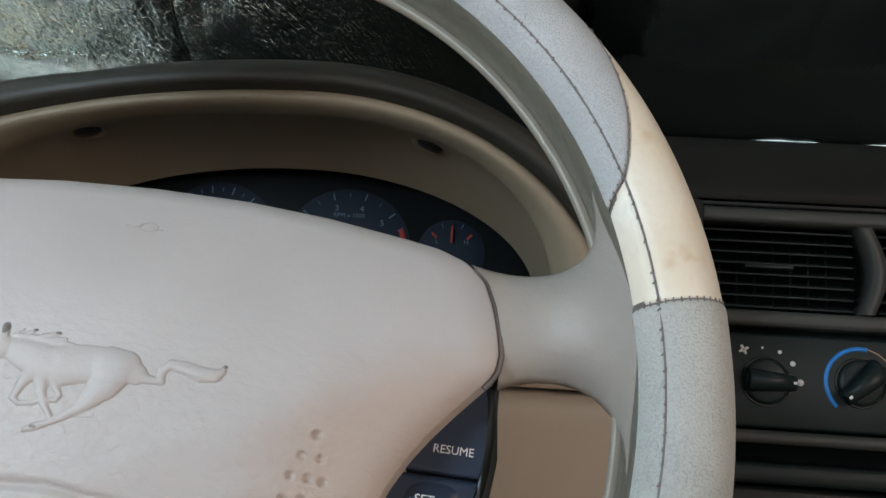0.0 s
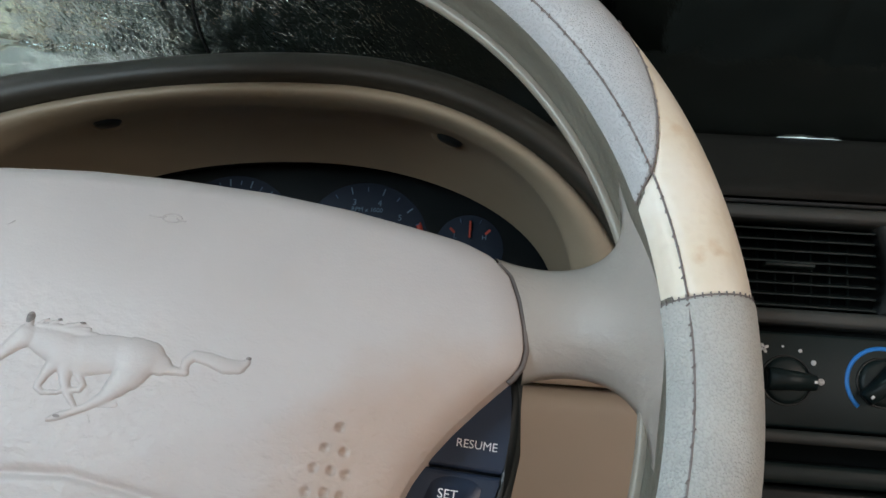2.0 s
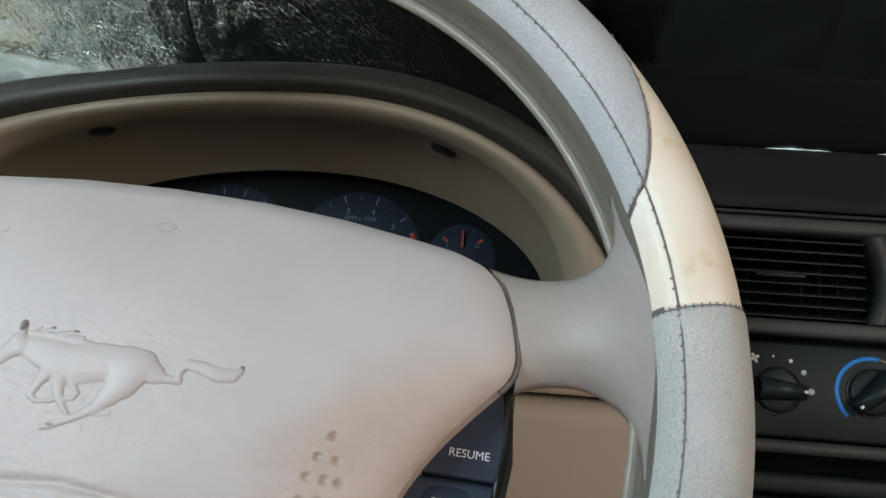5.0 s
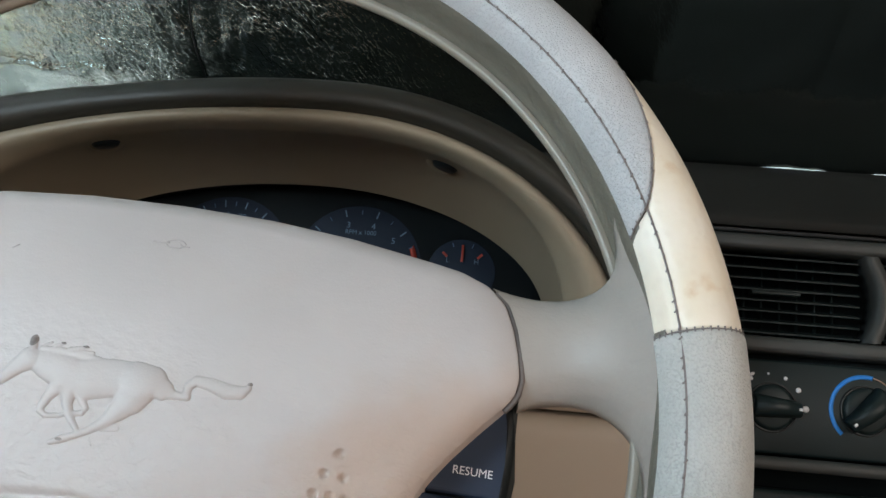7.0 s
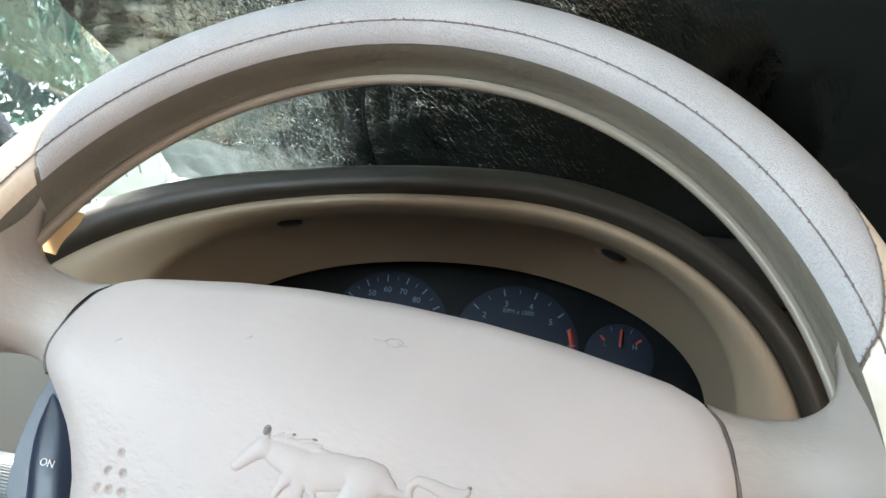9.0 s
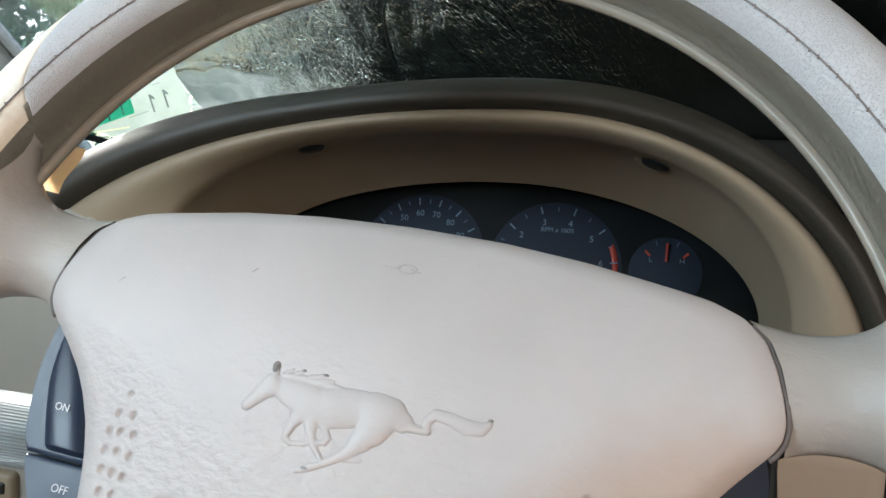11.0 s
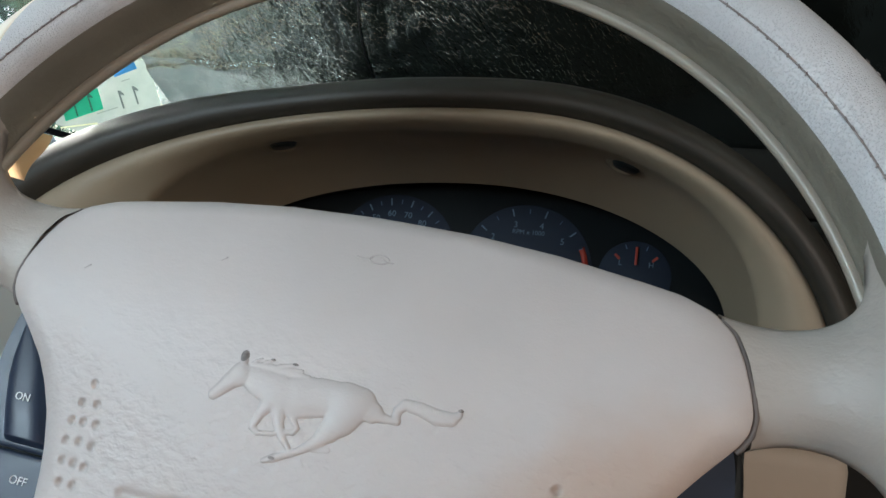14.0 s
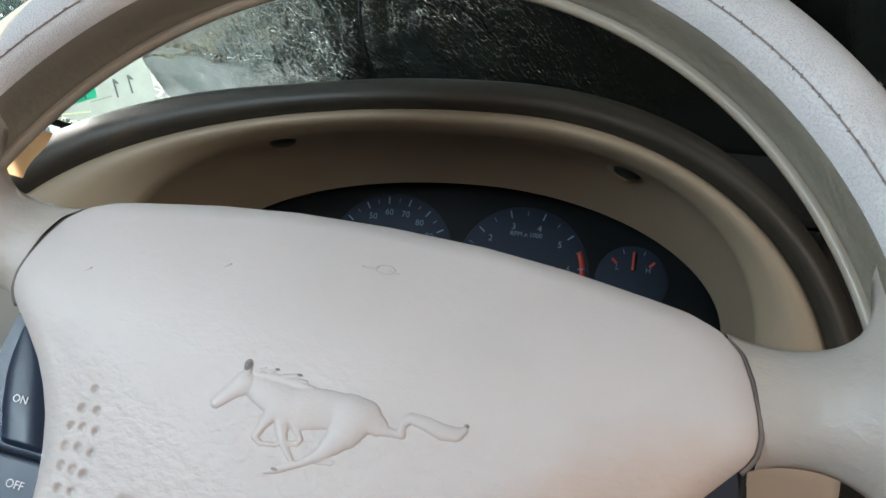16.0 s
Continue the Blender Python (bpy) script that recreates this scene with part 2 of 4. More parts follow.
GRIME = surface("grime", (0.16, 0.15, 0.145), (0.34, 0.32, 0.31), 0.7, patch=500.0, grain=900.0, bump=0.1)
# Cream leather, with the sun shining through it put in as tan.
FLAP = surface("sunlit_leather", (0.80, 0.52, 0.28), (0.86, 0.60, 0.35), 0.6, patch=60.0, grain=500.0, bump=0.2)
SCUFF = surface("scuffed_vinyl", (0.40, 0.378, 0.368), (0.46, 0.435, 0.425), 0.6, patch=200.0, grain=900.0, bump=0.1)
stain = CREAM.node_tree.nodes["Color Ramp"].color_ramp.elements.new(0.30)
stain.color = (0.66, 0.48, 0.29, 1)
THREAD = plain("dark_thread", (0.235, 0.213, 0.207), 0.8)
SEAM = surface("seam_strip", (0.125, 0.110, 0.104), (0.17, 0.15, 0.142), 0.7, patch=120.0, grain=900.0, bump=0.1)
BEZEL = surface("beige_plastic", (0.262, 0.211, 0.147), (0.295, 0.239, 0.168), 0.52, patch=9.0, grain=1400.0, bump=0.2)
# The hood's beige plastic again, its stronger light put into the colour.
KNEE = surface("lit_beige_plastic", (0.47, 0.405, 0.325), (0.52, 0.45, 0.365), 0.5, patch=9.0, grain=1400.0, bump=0.2)
DASH = surface("dark_dash_foam", (0.0235, 0.0210, 0.0155), (0.0290, 0.0260, 0.0190), 0.52, patch=12.0, grain=1100.0, bump=0.3)
DASH.node_tree.nodes["Principled BSDF"].inputs["Coat Roughness"].default_value = 0.32
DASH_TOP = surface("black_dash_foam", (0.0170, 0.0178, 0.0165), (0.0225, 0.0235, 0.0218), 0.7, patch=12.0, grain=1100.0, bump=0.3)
DASH_TOP.node_tree.nodes["Principled BSDF"].inputs["Specular IOR Level"].default_value = 0.2
CONSOLE = surface("charcoal_plastic", (0.0105, 0.0195, 0.0202), (0.0140, 0.0240, 0.0248), 0.42, patch=15.0, grain=1600.0, bump=0.2)
FRAME = surface("dark_frame_plastic", (0.046, 0.051, 0.049), (0.055, 0.060, 0.058), 0.5, patch=15.0, grain=1500.0, bump=0.2)
BLACK = surface("black_plastic", (0.007, 0.0095, 0.010), (0.011, 0.0145, 0.015), 0.35, patch=20.0, grain=1200.0, bump=0.1)
SWITCH = surface("navy_switch_plastic", (0.0135, 0.0255, 0.051), (0.017, 0.031, 0.061), 0.40, patch=25.0, grain=2200.0, bump=0.12)
STALK = surface("grey_stalk_plastic", (0.22, 0.24, 0.24), (0.27, 0.29, 0.29), 0.35, patch=30.0, grain=1500.0, bump=0.1)
MATTE = plain("matte_black", (0.004, 0.004, 0.005), 0.95)
MATTE.node_tree.nodes["Principled BSDF"].inputs["Specular IOR Level"].default_value = 0.1
DARK_SHEET = surface("dark_footwell_sheet", (0.022, 0.026, 0.026), (0.030, 0.034, 0.034), 0.8, patch=8.0, grain=300.0, bump=0.3)
CONSOLE.node_tree.nodes["Principled BSDF"].inputs["Specular IOR Level"].default_value = 0.3
SWITCH.node_tree.nodes["Principled BSDF"].inputs["Specular IOR Level"].default_value = 0.5
GAUGE = surface("gauge_face", (0.009, 0.017, 0.034), (0.012, 0.022, 0.040), 0.8, patch=40.0, grain=900.0, bump=0.03)
CLUSTER = surface("cluster_plate", (0.013, 0.018, 0.021), (0.017, 0.023, 0.026), 0.6, patch=30.0, grain=900.0, bump=0.05)
PRINT = plain("white_print", (0.75, 0.77, 0.80), 0.5)
DIAL = plain("dial_print", (0.115, 0.185, 0.26), 0.6)
DIAL_DIM = plain("dim_dial_print", (0.07, 0.12, 0.21), 0.6)
RED = plain("red_print", (0.36, 0.04, 0.022), 0.5)
BLUE = plain("blue_print", (0.03, 0.25, 0.75), 0.45)
FOIL = crinkled_foil("sunshade_foil")
PAPER = surface("sticker_paper", (0.32, 0.385, 0.33), (0.38, 0.44, 0.385), 0.6, patch=60.0, grain=400.0, bump=0.05)
GREEN = surface("sticker_green", (0.06, 0.62, 0.42), (0.08, 0.68, 0.47), 0.6, patch=60.0, grain=400.0, bump=0.05)
STICKER_BLUE = surface("sticker_blue", (0.10, 0.42, 0.80), (0.12, 0.46, 0.84), 0.6, patch=60.0, grain=400.0, bump=0.05)
LEAF = surface("leaves", (0.09, 0.22, 0.17), (0.15, 0.31, 0.25), 0.6, patch=1.5, grain=60.0, bump=0.1)
for m in (PAPER, GREEN, STICKER_BLUE, FLAP, LEAF):
    # thin paper and leaves let daylight through
    nt = m.node_tree
    tr, mx = nt.nodes.new("ShaderNodeBsdfTranslucent"), nt.nodes.new("ShaderNodeMixShader")
    nt.links.new(nt.nodes["Color Ramp"].outputs[0], tr.inputs[0])
    nt.links.new(nt.nodes["Principled BSDF"].outputs[0], mx.inputs[1])
    nt.links.new(tr.outputs[0], mx.inputs[2])
    mx.inputs[0].default_value = 0.15 if m == PAPER else 0.9 if m == GREEN else 0.72
    nt.links.new(mx.outputs[0], nt.nodes["Material Output"].inputs[0])
INK = plain("sticker_ink", (0.10, 0.13, 0.12), 0.6)
GREEN_INK = plain("dark_green_ink", (0.01, 0.12, 0.08), 0.6)
STRIP_GREY = plain("faint_print", (0.22, 0.26, 0.23), 0.6)
STRIP = plain("yellow_print", (0.75, 0.78, 0.45), 0.6)
TRIM = surface("pillar_trim", (0.15, 0.16, 0.155), (0.18, 0.19, 0.18), 0.6, patch=10.0, grain=700.0, bump=0.2)
PALE = surface("sunlit_grey_vinyl", (0.078, 0.085, 0.087), (0.10, 0.106, 0.107), 0.6, patch=14.0, grain=900.0, bump=0.2)
SIDE = surface("grey_side_vinyl", (0.30, 0.295, 0.262), (0.34, 0.333, 0.297), 0.55, patch=9.0, grain=1200.0, bump=0.2)
CLOTH = surface("tan_carpet", (0.46, 0.26, 0.15), (0.54, 0.30, 0.18), 0.95, patch=25.0, grain=600.0, bump=0.6, depth=0.002)
LINER = surface("headliner", (0.30, 0.28, 0.25), (0.34, 0.32, 0.28), 0.95, patch=12.0, grain=500.0, bump=0.3)
BARK = surface("bark", (0.10, 0.075, 0.05), (0.16, 0.12, 0.08), 0.9, patch=4.0, grain=60.0, bump=0.6, depth=0.01)
EARTH = surface("ground_grass", (0.06, 0.09, 0.03), (0.12, 0.13, 0.07), 0.95, patch=0.6, grain=30.0, bump=0.5, depth=0.02)
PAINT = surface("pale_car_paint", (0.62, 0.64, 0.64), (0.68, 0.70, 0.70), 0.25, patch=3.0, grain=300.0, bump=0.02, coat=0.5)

OPAQUE = plain("opaque_pane", (0.02, 0.022, 0.022), 0.08)
GLASS = bpy.data.materials.new("clear_glass")
GLASS.use_nodes = True
gb = GLASS.node_tree.nodes["Principled BSDF"]
gb.inputs["Base Color"].default_value = (0.93, 0.98, 0.96, 1)
gb.inputs["Roughness"].default_value, gb.inputs["IOR"].default_value = 0.02, 1.1
gb.inputs["Transmission Weight"].default_value = 1.0


# ---- building blocks ----
def part(name, bm, mat, parent=None, label="", smooth=True):
    """Link a bmesh as one mesh object under a thing or a part."""
    bmesh.ops.recalc_face_normals(bm, faces=bm.faces)
    me = bpy.data.meshes.new(name)
    bm.to_mesh(me)
    bm.free()
    me.materials.append(mat)
    if smooth:
        me.polygons.foreach_set("use_smooth", [True] * len(me.polygons))
    ob = new(name, me)
    ob.parent = parent
    return tagged(ob, label)


def thing(name, m, label, category, group="", kind=""):
    ob = new(name)
    ob.empty_display_size = 0.02
    ob.matrix_basis = m
    return tagged(ob, label, category, group, kind)


def sheet(fn, us, vs, loop_u=False, loop_v=False):
    """A grid mesh: fn(u, v) gives the place."""
    bm = bmesh.new()
    rows = [[bm.verts.new(fn(u, v)) for v in vs] for u in us]
    nu, nv = len(us), len(vs)
    for i in range(nu if loop_u else nu - 1):
        for j in range(nv if loop_v else nv - 1):
            a, b = rows[i], rows[(i + 1) % nu]
            bm.faces.new((a[j], b[j], b[(j + 1) % nv], a[(j + 1) % nv]))
    return bm


def steps(a, b, n):
    return [a + (b - a) * i / (n - 1) for i in range(n)]


def block(x0, x1, y0, y1, z0, z1, r=0.002, seg=2):
    """A box with rounded edges."""
    bm = bmesh.new()
    bmesh.ops.create_cube(bm, size=1.0)
    for v in bm.verts:
        v.co = Vector((x0 + (v.co.x + 0.5) * (x1 - x0), y0 + (v.co.y + 0.5) * (y1 - y0), z0 + (v.co.z + 0.5) * (z1 - z0)))
    if r > 0:
        bmesh.ops.bevel(bm, geom=bm.edges[:], offset=r, segments=seg, profile=0.5, affect="EDGES")
    return bm


def slab(outline, h0, h1, r=0.0, seg=2):
    """A flat outline in x, y made a solid between heights h0 and h1, its upper edge rounded."""
    bm = bmesh.new()
    low = [bm.verts.new((x, y, h0)) for x, y in outline]
    top = [bm.verts.new((x, y, h1)) for x, y in outline]
    n = len(outline)
    for i in range(n):
        bm.faces.new((low[i], low[(i + 1) % n], top[(i + 1) % n], top[i]))
    bm.faces.new(low[::-1])
    cap = bm.faces.new(top)
    if r > 0:
        bmesh.ops.bevel(bm, geom=list(cap.edges), offset=r, segments=seg, profile=0.5, affect="EDGES")
    return bm


def flat(outline, h=0.0):
    """A thin single sheet."""
    bm = bmesh.new()
    bm.faces.new([bm.verts.new((x, y, h)) for x, y in outline])
    return bm


def lathe(profile, n=96, a0=0.0, a1=math.tau, closed=True):
    """A profile of (radius, height) turned round the z axis."""
    full = abs(a1 - a0 - math.tau) < 1e-6
    angles = [a0 + (a1 - a0) * i / (n if full else n - 1) for i in range(n)]
    return sheet(lambda a, p: (p[0] * math.cos(a), p[0] * math.sin(a), p[1]), angles, profile, full, closed)


def tube(points, radius, n=8, closed=False):
    """A round cord along a line of points."""
    pts = [Vector(p) for p in points]
    count = len(pts)
    bm = bmesh.new()
    rings = []
    for i, p in enumerate(pts):
        a = pts[(i - 1) % count] if closed or i else p
        b = pts[(i + 1) % count] if closed or i < count - 1 else p
        d = (b - a).normalized()
        side = d.orthogonal().normalized() if abs(d.z) > 0.95 else d.cross(Vector((0, 0, 1))).normalized()
        up = side.cross(d)
        r = radius(i / max(1, count - 1)) if callable(radius) else radius
        rings.append([bm.verts.new(p + r * (side * math.cos(math.tau * k / n) + up * math.sin(math.tau * k / n))) for k in range(n)])
    for i in range(count if closed else count - 1):
        a, b = rings[i], rings[(i + 1) % count]
        for k in range(n):
            bm.faces.new((a[k], b[k], b[(k + 1) % n], a[(k + 1) % n]))
    if not closed:
        bm.faces.new(rings[0])
        bm.faces.new(rings[-1][::-1])
    return bm


def lettering(name, text, size, m, mat, parent, mirrored=False, label="", bold=0.0):
    """Flat raised letters, centred, in the plane of m."""
    cu = bpy.data.curves.new(name, "FONT")
    cu.body, cu.size, cu.align_x, cu.align_y = text, size, "CENTER", "CENTER"
    cu.extrude, cu.offset = 0.00006, bold
    cu.resolution_u = 3
    ob = bpy.data.objects.new(name, cu)
    scene.collection.objects.link(ob)
    dg = bpy.context.evaluated_depsgraph_get()
    me = bpy.data.meshes.new_from_object(ob.evaluated_get(dg))
    bpy.data.objects.remove(ob)
    bpy.data.curves.remove(cu)
    me.name = name
    me.materials.clear()
    me.materials.append(mat)
    if mirrored:
        me.transform(Matrix.Scale(-1, 4, (1, 0, 0)))
        me.flip_normals()
    out = new(name, me)
    out.parent = parent
    out.matrix_basis = m
    return tagged(out, label)


def arch(x0, z0, left, right, b, nl, nr, a):
    """A point of a lopsided half-oval arch; a from pi (left foot) to 0 (right foot)."""
    c, s = math.cos(a), math.sin(a)
    w, n = (left, nl) if c < 0 else (right, nr)
    return x0 + math.copysign(w * abs(c) ** (2 / n), c), z0 + b * max(0.0, s) ** (2 / n)


# ---- steering wheel ----
TILT, TURN = 24.0, 4.0
ex, ev, en = Vector((1, 0, 0)), Vector((0, math.sin(radians(TILT)), math.cos(radians(TILT)))), Vector((0, -math.cos(radians(TILT)), math.sin(radians(TILT))))
WHEEL = Matrix.Translation((0, 0, 0.75)) @ Matrix((ex, ev, en)).transposed().to_4x4() @ Matrix.Rotation(radians(-TURN), 4, "Z")
wheel = thing("steering_wheel", WHEEL, "beige steering wheel wrapped in a worn grey and cream leather cover", "steering wheel")

RC, HC, RT = 0.1855, -0.0124, 0.0145      # rim tube: radius of its centre line, height, thickness


def on_rim(theta, phi, r=RT):
    """theta round the wheel, phi round the tube (0 outwards, 90 towards the driver), in degrees."""
    t, p = radians(theta), radians(phi)
    q = RC + r * math.cos(p)
    return q * math.cos(t), q * math.sin(t), HC + r * math.sin(p)


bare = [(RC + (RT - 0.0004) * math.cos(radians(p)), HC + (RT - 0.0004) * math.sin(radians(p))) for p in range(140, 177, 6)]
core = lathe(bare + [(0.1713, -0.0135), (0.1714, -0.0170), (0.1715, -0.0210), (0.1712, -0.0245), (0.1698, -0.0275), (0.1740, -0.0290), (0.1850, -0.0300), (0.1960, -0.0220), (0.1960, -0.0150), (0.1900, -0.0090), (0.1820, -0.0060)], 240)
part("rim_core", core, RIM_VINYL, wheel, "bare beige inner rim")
for a0, a1 in ((18.0, 162.0), (177.0, 363.0)):
    bm = lathe([(0.1716, -0.0262), (0.1690, -0.0258), (0.1680, -0.0262), (0.1673, -0.0278), (0.1678, -0.0298), (0.1710, -0.0318), (0.1760, -0.0300)], 200, radians(a0), radians(a1))
    part("rim_ridge", bm, RIDGE, wheel, "thin ridge along the inner rim, its highlight in its colour")


def wrap(name, lo, hi, mat, label, lift=0.0, bulge=0.0):
    """A leather section between the angles lo(phi) and hi(phi)."""
    phis = steps(160, -75, 46)

    def place(s, phi):
        a, b = lo(phi), hi(phi)
        edge = min(s, 1 - s) * abs(b - a)
        r = RT + lift + bulge * math.exp(-edge / 1.5) - 0.0009 * math.exp(-edge / 0.25)
        r -= 0.0005 * math.exp(-((phi - 121) / 3.0) ** 2)
        return on_rim(a + (b - a) * s, phi, r)

    n = 150
    return part(name, sheet(place, [0.5 - 0.5 * math.cos(math.pi * i / n) for i in range(n + 1)], phis), mat, wheel, label)


def tongue(phi):
    """The slanting seam of the cream panel: it climbs towards the outside of the rim."""
    k = max(0.0, min(1.0, (125 - phi) / 90))
    return 21.3 + max(0.0, (180 - phi)) / 55 * 3.0 + 12.0 * k ** 1.6


wrap("leather_wrap", lambda p: tongue(p), lambda p: 175.0 - tongue(p), GREY, "perforated light grey leather")
wrap("leather_wrap", lambda p: 11.3, lambda p: tongue(p), CREAM, "smooth cream leather panel, yellowed", -0.0003)
wrap("leather_wrap", lambda p: -70.0, lambda p: 11.3, GREY_LOW, "worn grey grained leather", 0.0, 0.0006)
wrap("leather_wrap", lambda p: 175.0 - tongue(p), lambda p: 167.0, CREAM, "smooth cream leather panel, yellowed", -0.0003)
wrap("leather_wrap", lambda p: 167.0, lambda p: 250.0, GREY_LOW, "worn grey grained leather", 0.0, 0.0006)
wrap("leather_wrap", lambda p: 250.0, lambda p: 290.0, CREAM, "smooth cream leather panel, yellowed", -0.0003)

part("seam", tube([on_rim(a, 121, RT - 0.0003) for a in range(-70, 290, 1)], 0.00036, 6, True), THREAD, wheel, "dark stitched seam")
stitches = bmesh.new()
rng = random.Random(4)
for i in range(250):
    a = -68 + i * 1.4 + rng.uniform(-0.25, 0.25)
    m = Matrix.Translation(on_rim(a, 121 + rng.uniform(-1, 1), RT + 0.0002)) @ Matrix.Rotation(radians(a + 60 + rng.uniform(-25, 25)), 4, "Z")
    bmesh.ops.create_cube(stitches, size=1.0, matrix=m @ Matrix.Diagonal((0.0014, 0.0005, 0.0004, 1)))
part("stitching", stitches, THREAD, wheel, "short dark stitches")
for at in (lambda p: 11.3, tongue):
    cross = bmesh.new()
    for i in range(15):
        p = 158 - i * 9.0
        a = at(p)
        m = Matrix.Translation(on_rim(a, p, RT + 0.0001)) @ Matrix.Rotation(radians(a + 90), 4, "Z")
        bmesh.ops.create_cube(cross, size=1.0, matrix=m @ Matrix.Diagonal((0.0015, 0.00035, 0.0005, 1)))
    part("stitching", cross, THREAD, wheel, "row of small dark cross stitches")
    part("seam", tube([on_rim(at(p), p, RT - 0.0002) for p in steps(160, 20, 60)], 0.0003, 6), THREAD, wheel)


# outline of one half of the airbag cover, from the top round its corner and waist to the bottom
HALF = [(0.0, 0.0665), (0.035, 0.0655), (0.065, 0.0625), (0.095, 0.0575), (0.1058, 0.0554), (0.1160, 0.0512), (0.1226, 0.0448), (0.1264, 0.0362), (0.1289, 0.0275), (0.1304, 0.0200),
        (0.1298, 0.0148), (0.1275, 0.0108), (0.1237, 0.0066), (0.1188, 0.0010), (0.1115, -0.0080), (0.1060, -0.0160), (0.1010, -0.0254), (0.0972, -0.0364), (0.0951, -0.0456), (0.0930, -0.0590), (0.0840, -0.0760), (0.0550, -0.0850), (0.0, -0.0880)]


def spoke(side):
    """A moulded arm from the hub to the rim, flaring where it meets the rim."""
    def edge(t, s):
        y0 = 0.0312 + 0.0200 * t
        edge_y, edge_x = zip(*[(y, x) for x, y in HALF[4:11]][::-1])
        p0 = Vector((float(np.interp(y0, edge_y, edge_x)) + 0.0014, y0))
        ang = radians(11.0 + (15.0 if t > 0 else 15.5) * t)
        reach_r = 0.1745 - 0.0032 * abs(t) ** 3
        p1 = Vector((reach_r * math.cos(ang), reach_r * math.sin(ang)))
        radial, tang = p1.normalized(), Vector((-math.sin(ang), math.cos(ang))) * (1 if t > 0 else -1)
        w = abs(t) ** 1.6
        m0, m1 = Vector((0.048, 0.026 * max(0.0, -t) - 0.004 * max(0.0, t))), (radial * (0.45 * (1 - w)) + tang * w) * 0.095
        s2, s3 = s * s, s * s * s
        return p0 * (2 * s3 - 3 * s2 + 1) + m0 * (s3 - 2 * s2 + s) + p1 * (-2 * s3 + 3 * s2) + m1 * (s3 - s2)

    loop = [(t, 1) for t in steps(-1, 1, 29)] + [(t, 0) for t in steps(1, -1, 21)]

    def place(s, k):
        t, front = k
        q = edge(t * (1.0 if front else 0.97), s)
        mid = -0.0278 + 0.0228 * s ** 2.2
        drop = 0.0045 + 0.0055 * min(1.0, s / 0.45) * (2 - min(1.0, s / 0.45))
        h = mid - drop * abs(t) ** 2.6 * (1 - 0.2 * s ** 3) if front else mid - 0.022 + 0.006 * abs(t) ** 3
        return side * q.x, q.y, h

    bm = sheet(place, steps(0, 1, 30), loop, False, True)
    part("spoke", bm, SPOKE, wheel, "moulded beige spoke")


spoke(1)
spoke(-1)

# a loose end of the leather behind the rim
bm = sheet(lambda s, t: (-0.1630 + t * (0.0085 + 0.0040 * s), 0.0595 + 0.0215 * s, -0.0330 - 0.004 * t + 0.0010 * math.sin(6 * s)), steps(0, 1, 14), steps(0, 1, 10))
part("leather_flap", bm, FLAP, wheel, "loose end of the leather cover, sunlight put in as tan")

# Airbag cover: an outline in polar form round its middle
MID = Vector((0.0, -0.005))


def tuck(y):
    """The waist is drawn in a little further on the side of the on and off switches."""
    return 0.0028 * max(0.0, min(1.0, (0.009 - y) / 0.014)) * max(0.0, min(1.0, (y + 0.085) / 0.02))


ring = [Vector(p) for p in HALF] + [Vector((tuck(y) - x, y)) for x, y in HALF[-2:0:-1]]
bearing = [math.atan2((p - MID).y, (p - MID).x) for p in ring]


def reach(a):
    """Distance from the middle of the cover to its edge at the bearing a."""
    best = None
    d = Vector((math.cos(a), math.sin(a)))
    for i in range(len(ring)):
        p, q = ring[i] - MID, ring[(i + 1) % len(ring)] - MID
        e = q - p
        den = d.x * e.y - d.y * e.x
        if abs(den) < 1e-12:
            continue
        r, s = (p.x * e.y - p.y * e.x) / den, (p.x * d.y - p.y * d.x) / den
        if r > 0 and -1e-6 <= s <= 1 + 1e-6 and (best is None or r > best):
            best = r
    return best


NA = 1120
reaches = np.array([reach(math.tau * i / NA) for i in range(NA)])
kernel = np.array([1, 2, 3, 4, 3, 2, 1]) / 16.0
reaches = np.convolve(np.r_[reaches[-3:], reaches, reaches[:3]], kernel, "valid")
DOTS = [(0.0784, -0.0134), (0.0808, -0.0203), (0.0748, -0.0199), (0.0824, -0.0266), (0.0778, -0.0262), (0.0725, -0.0262), (0.0820, -0.0331), (0.0768, -0.0326), (0.0714, -0.0332),
        (0.0807, -0.0394), (0.0760, -0.0397), (0.0714, -0.0400), (0.0786, -0.0463), (0.0735, -0.0463), (0.0760, -0.0526)]


def flank(u, v):
    """How far the lower flanks of the cover fall away towards the waist."""
    k = ((abs(u) - 0.066) * 0.46 - (v + 0.0075) * 0.89) / 0.034
    return 0.0052 * (1 - math.exp(-1.3 * max(0.0, k) ** 1.3))


DOTS = [(s * x - (0.6 * flank(x, y) if s < 0 else 0.0), y) for x, y in DOTS for s in (1, -1)]


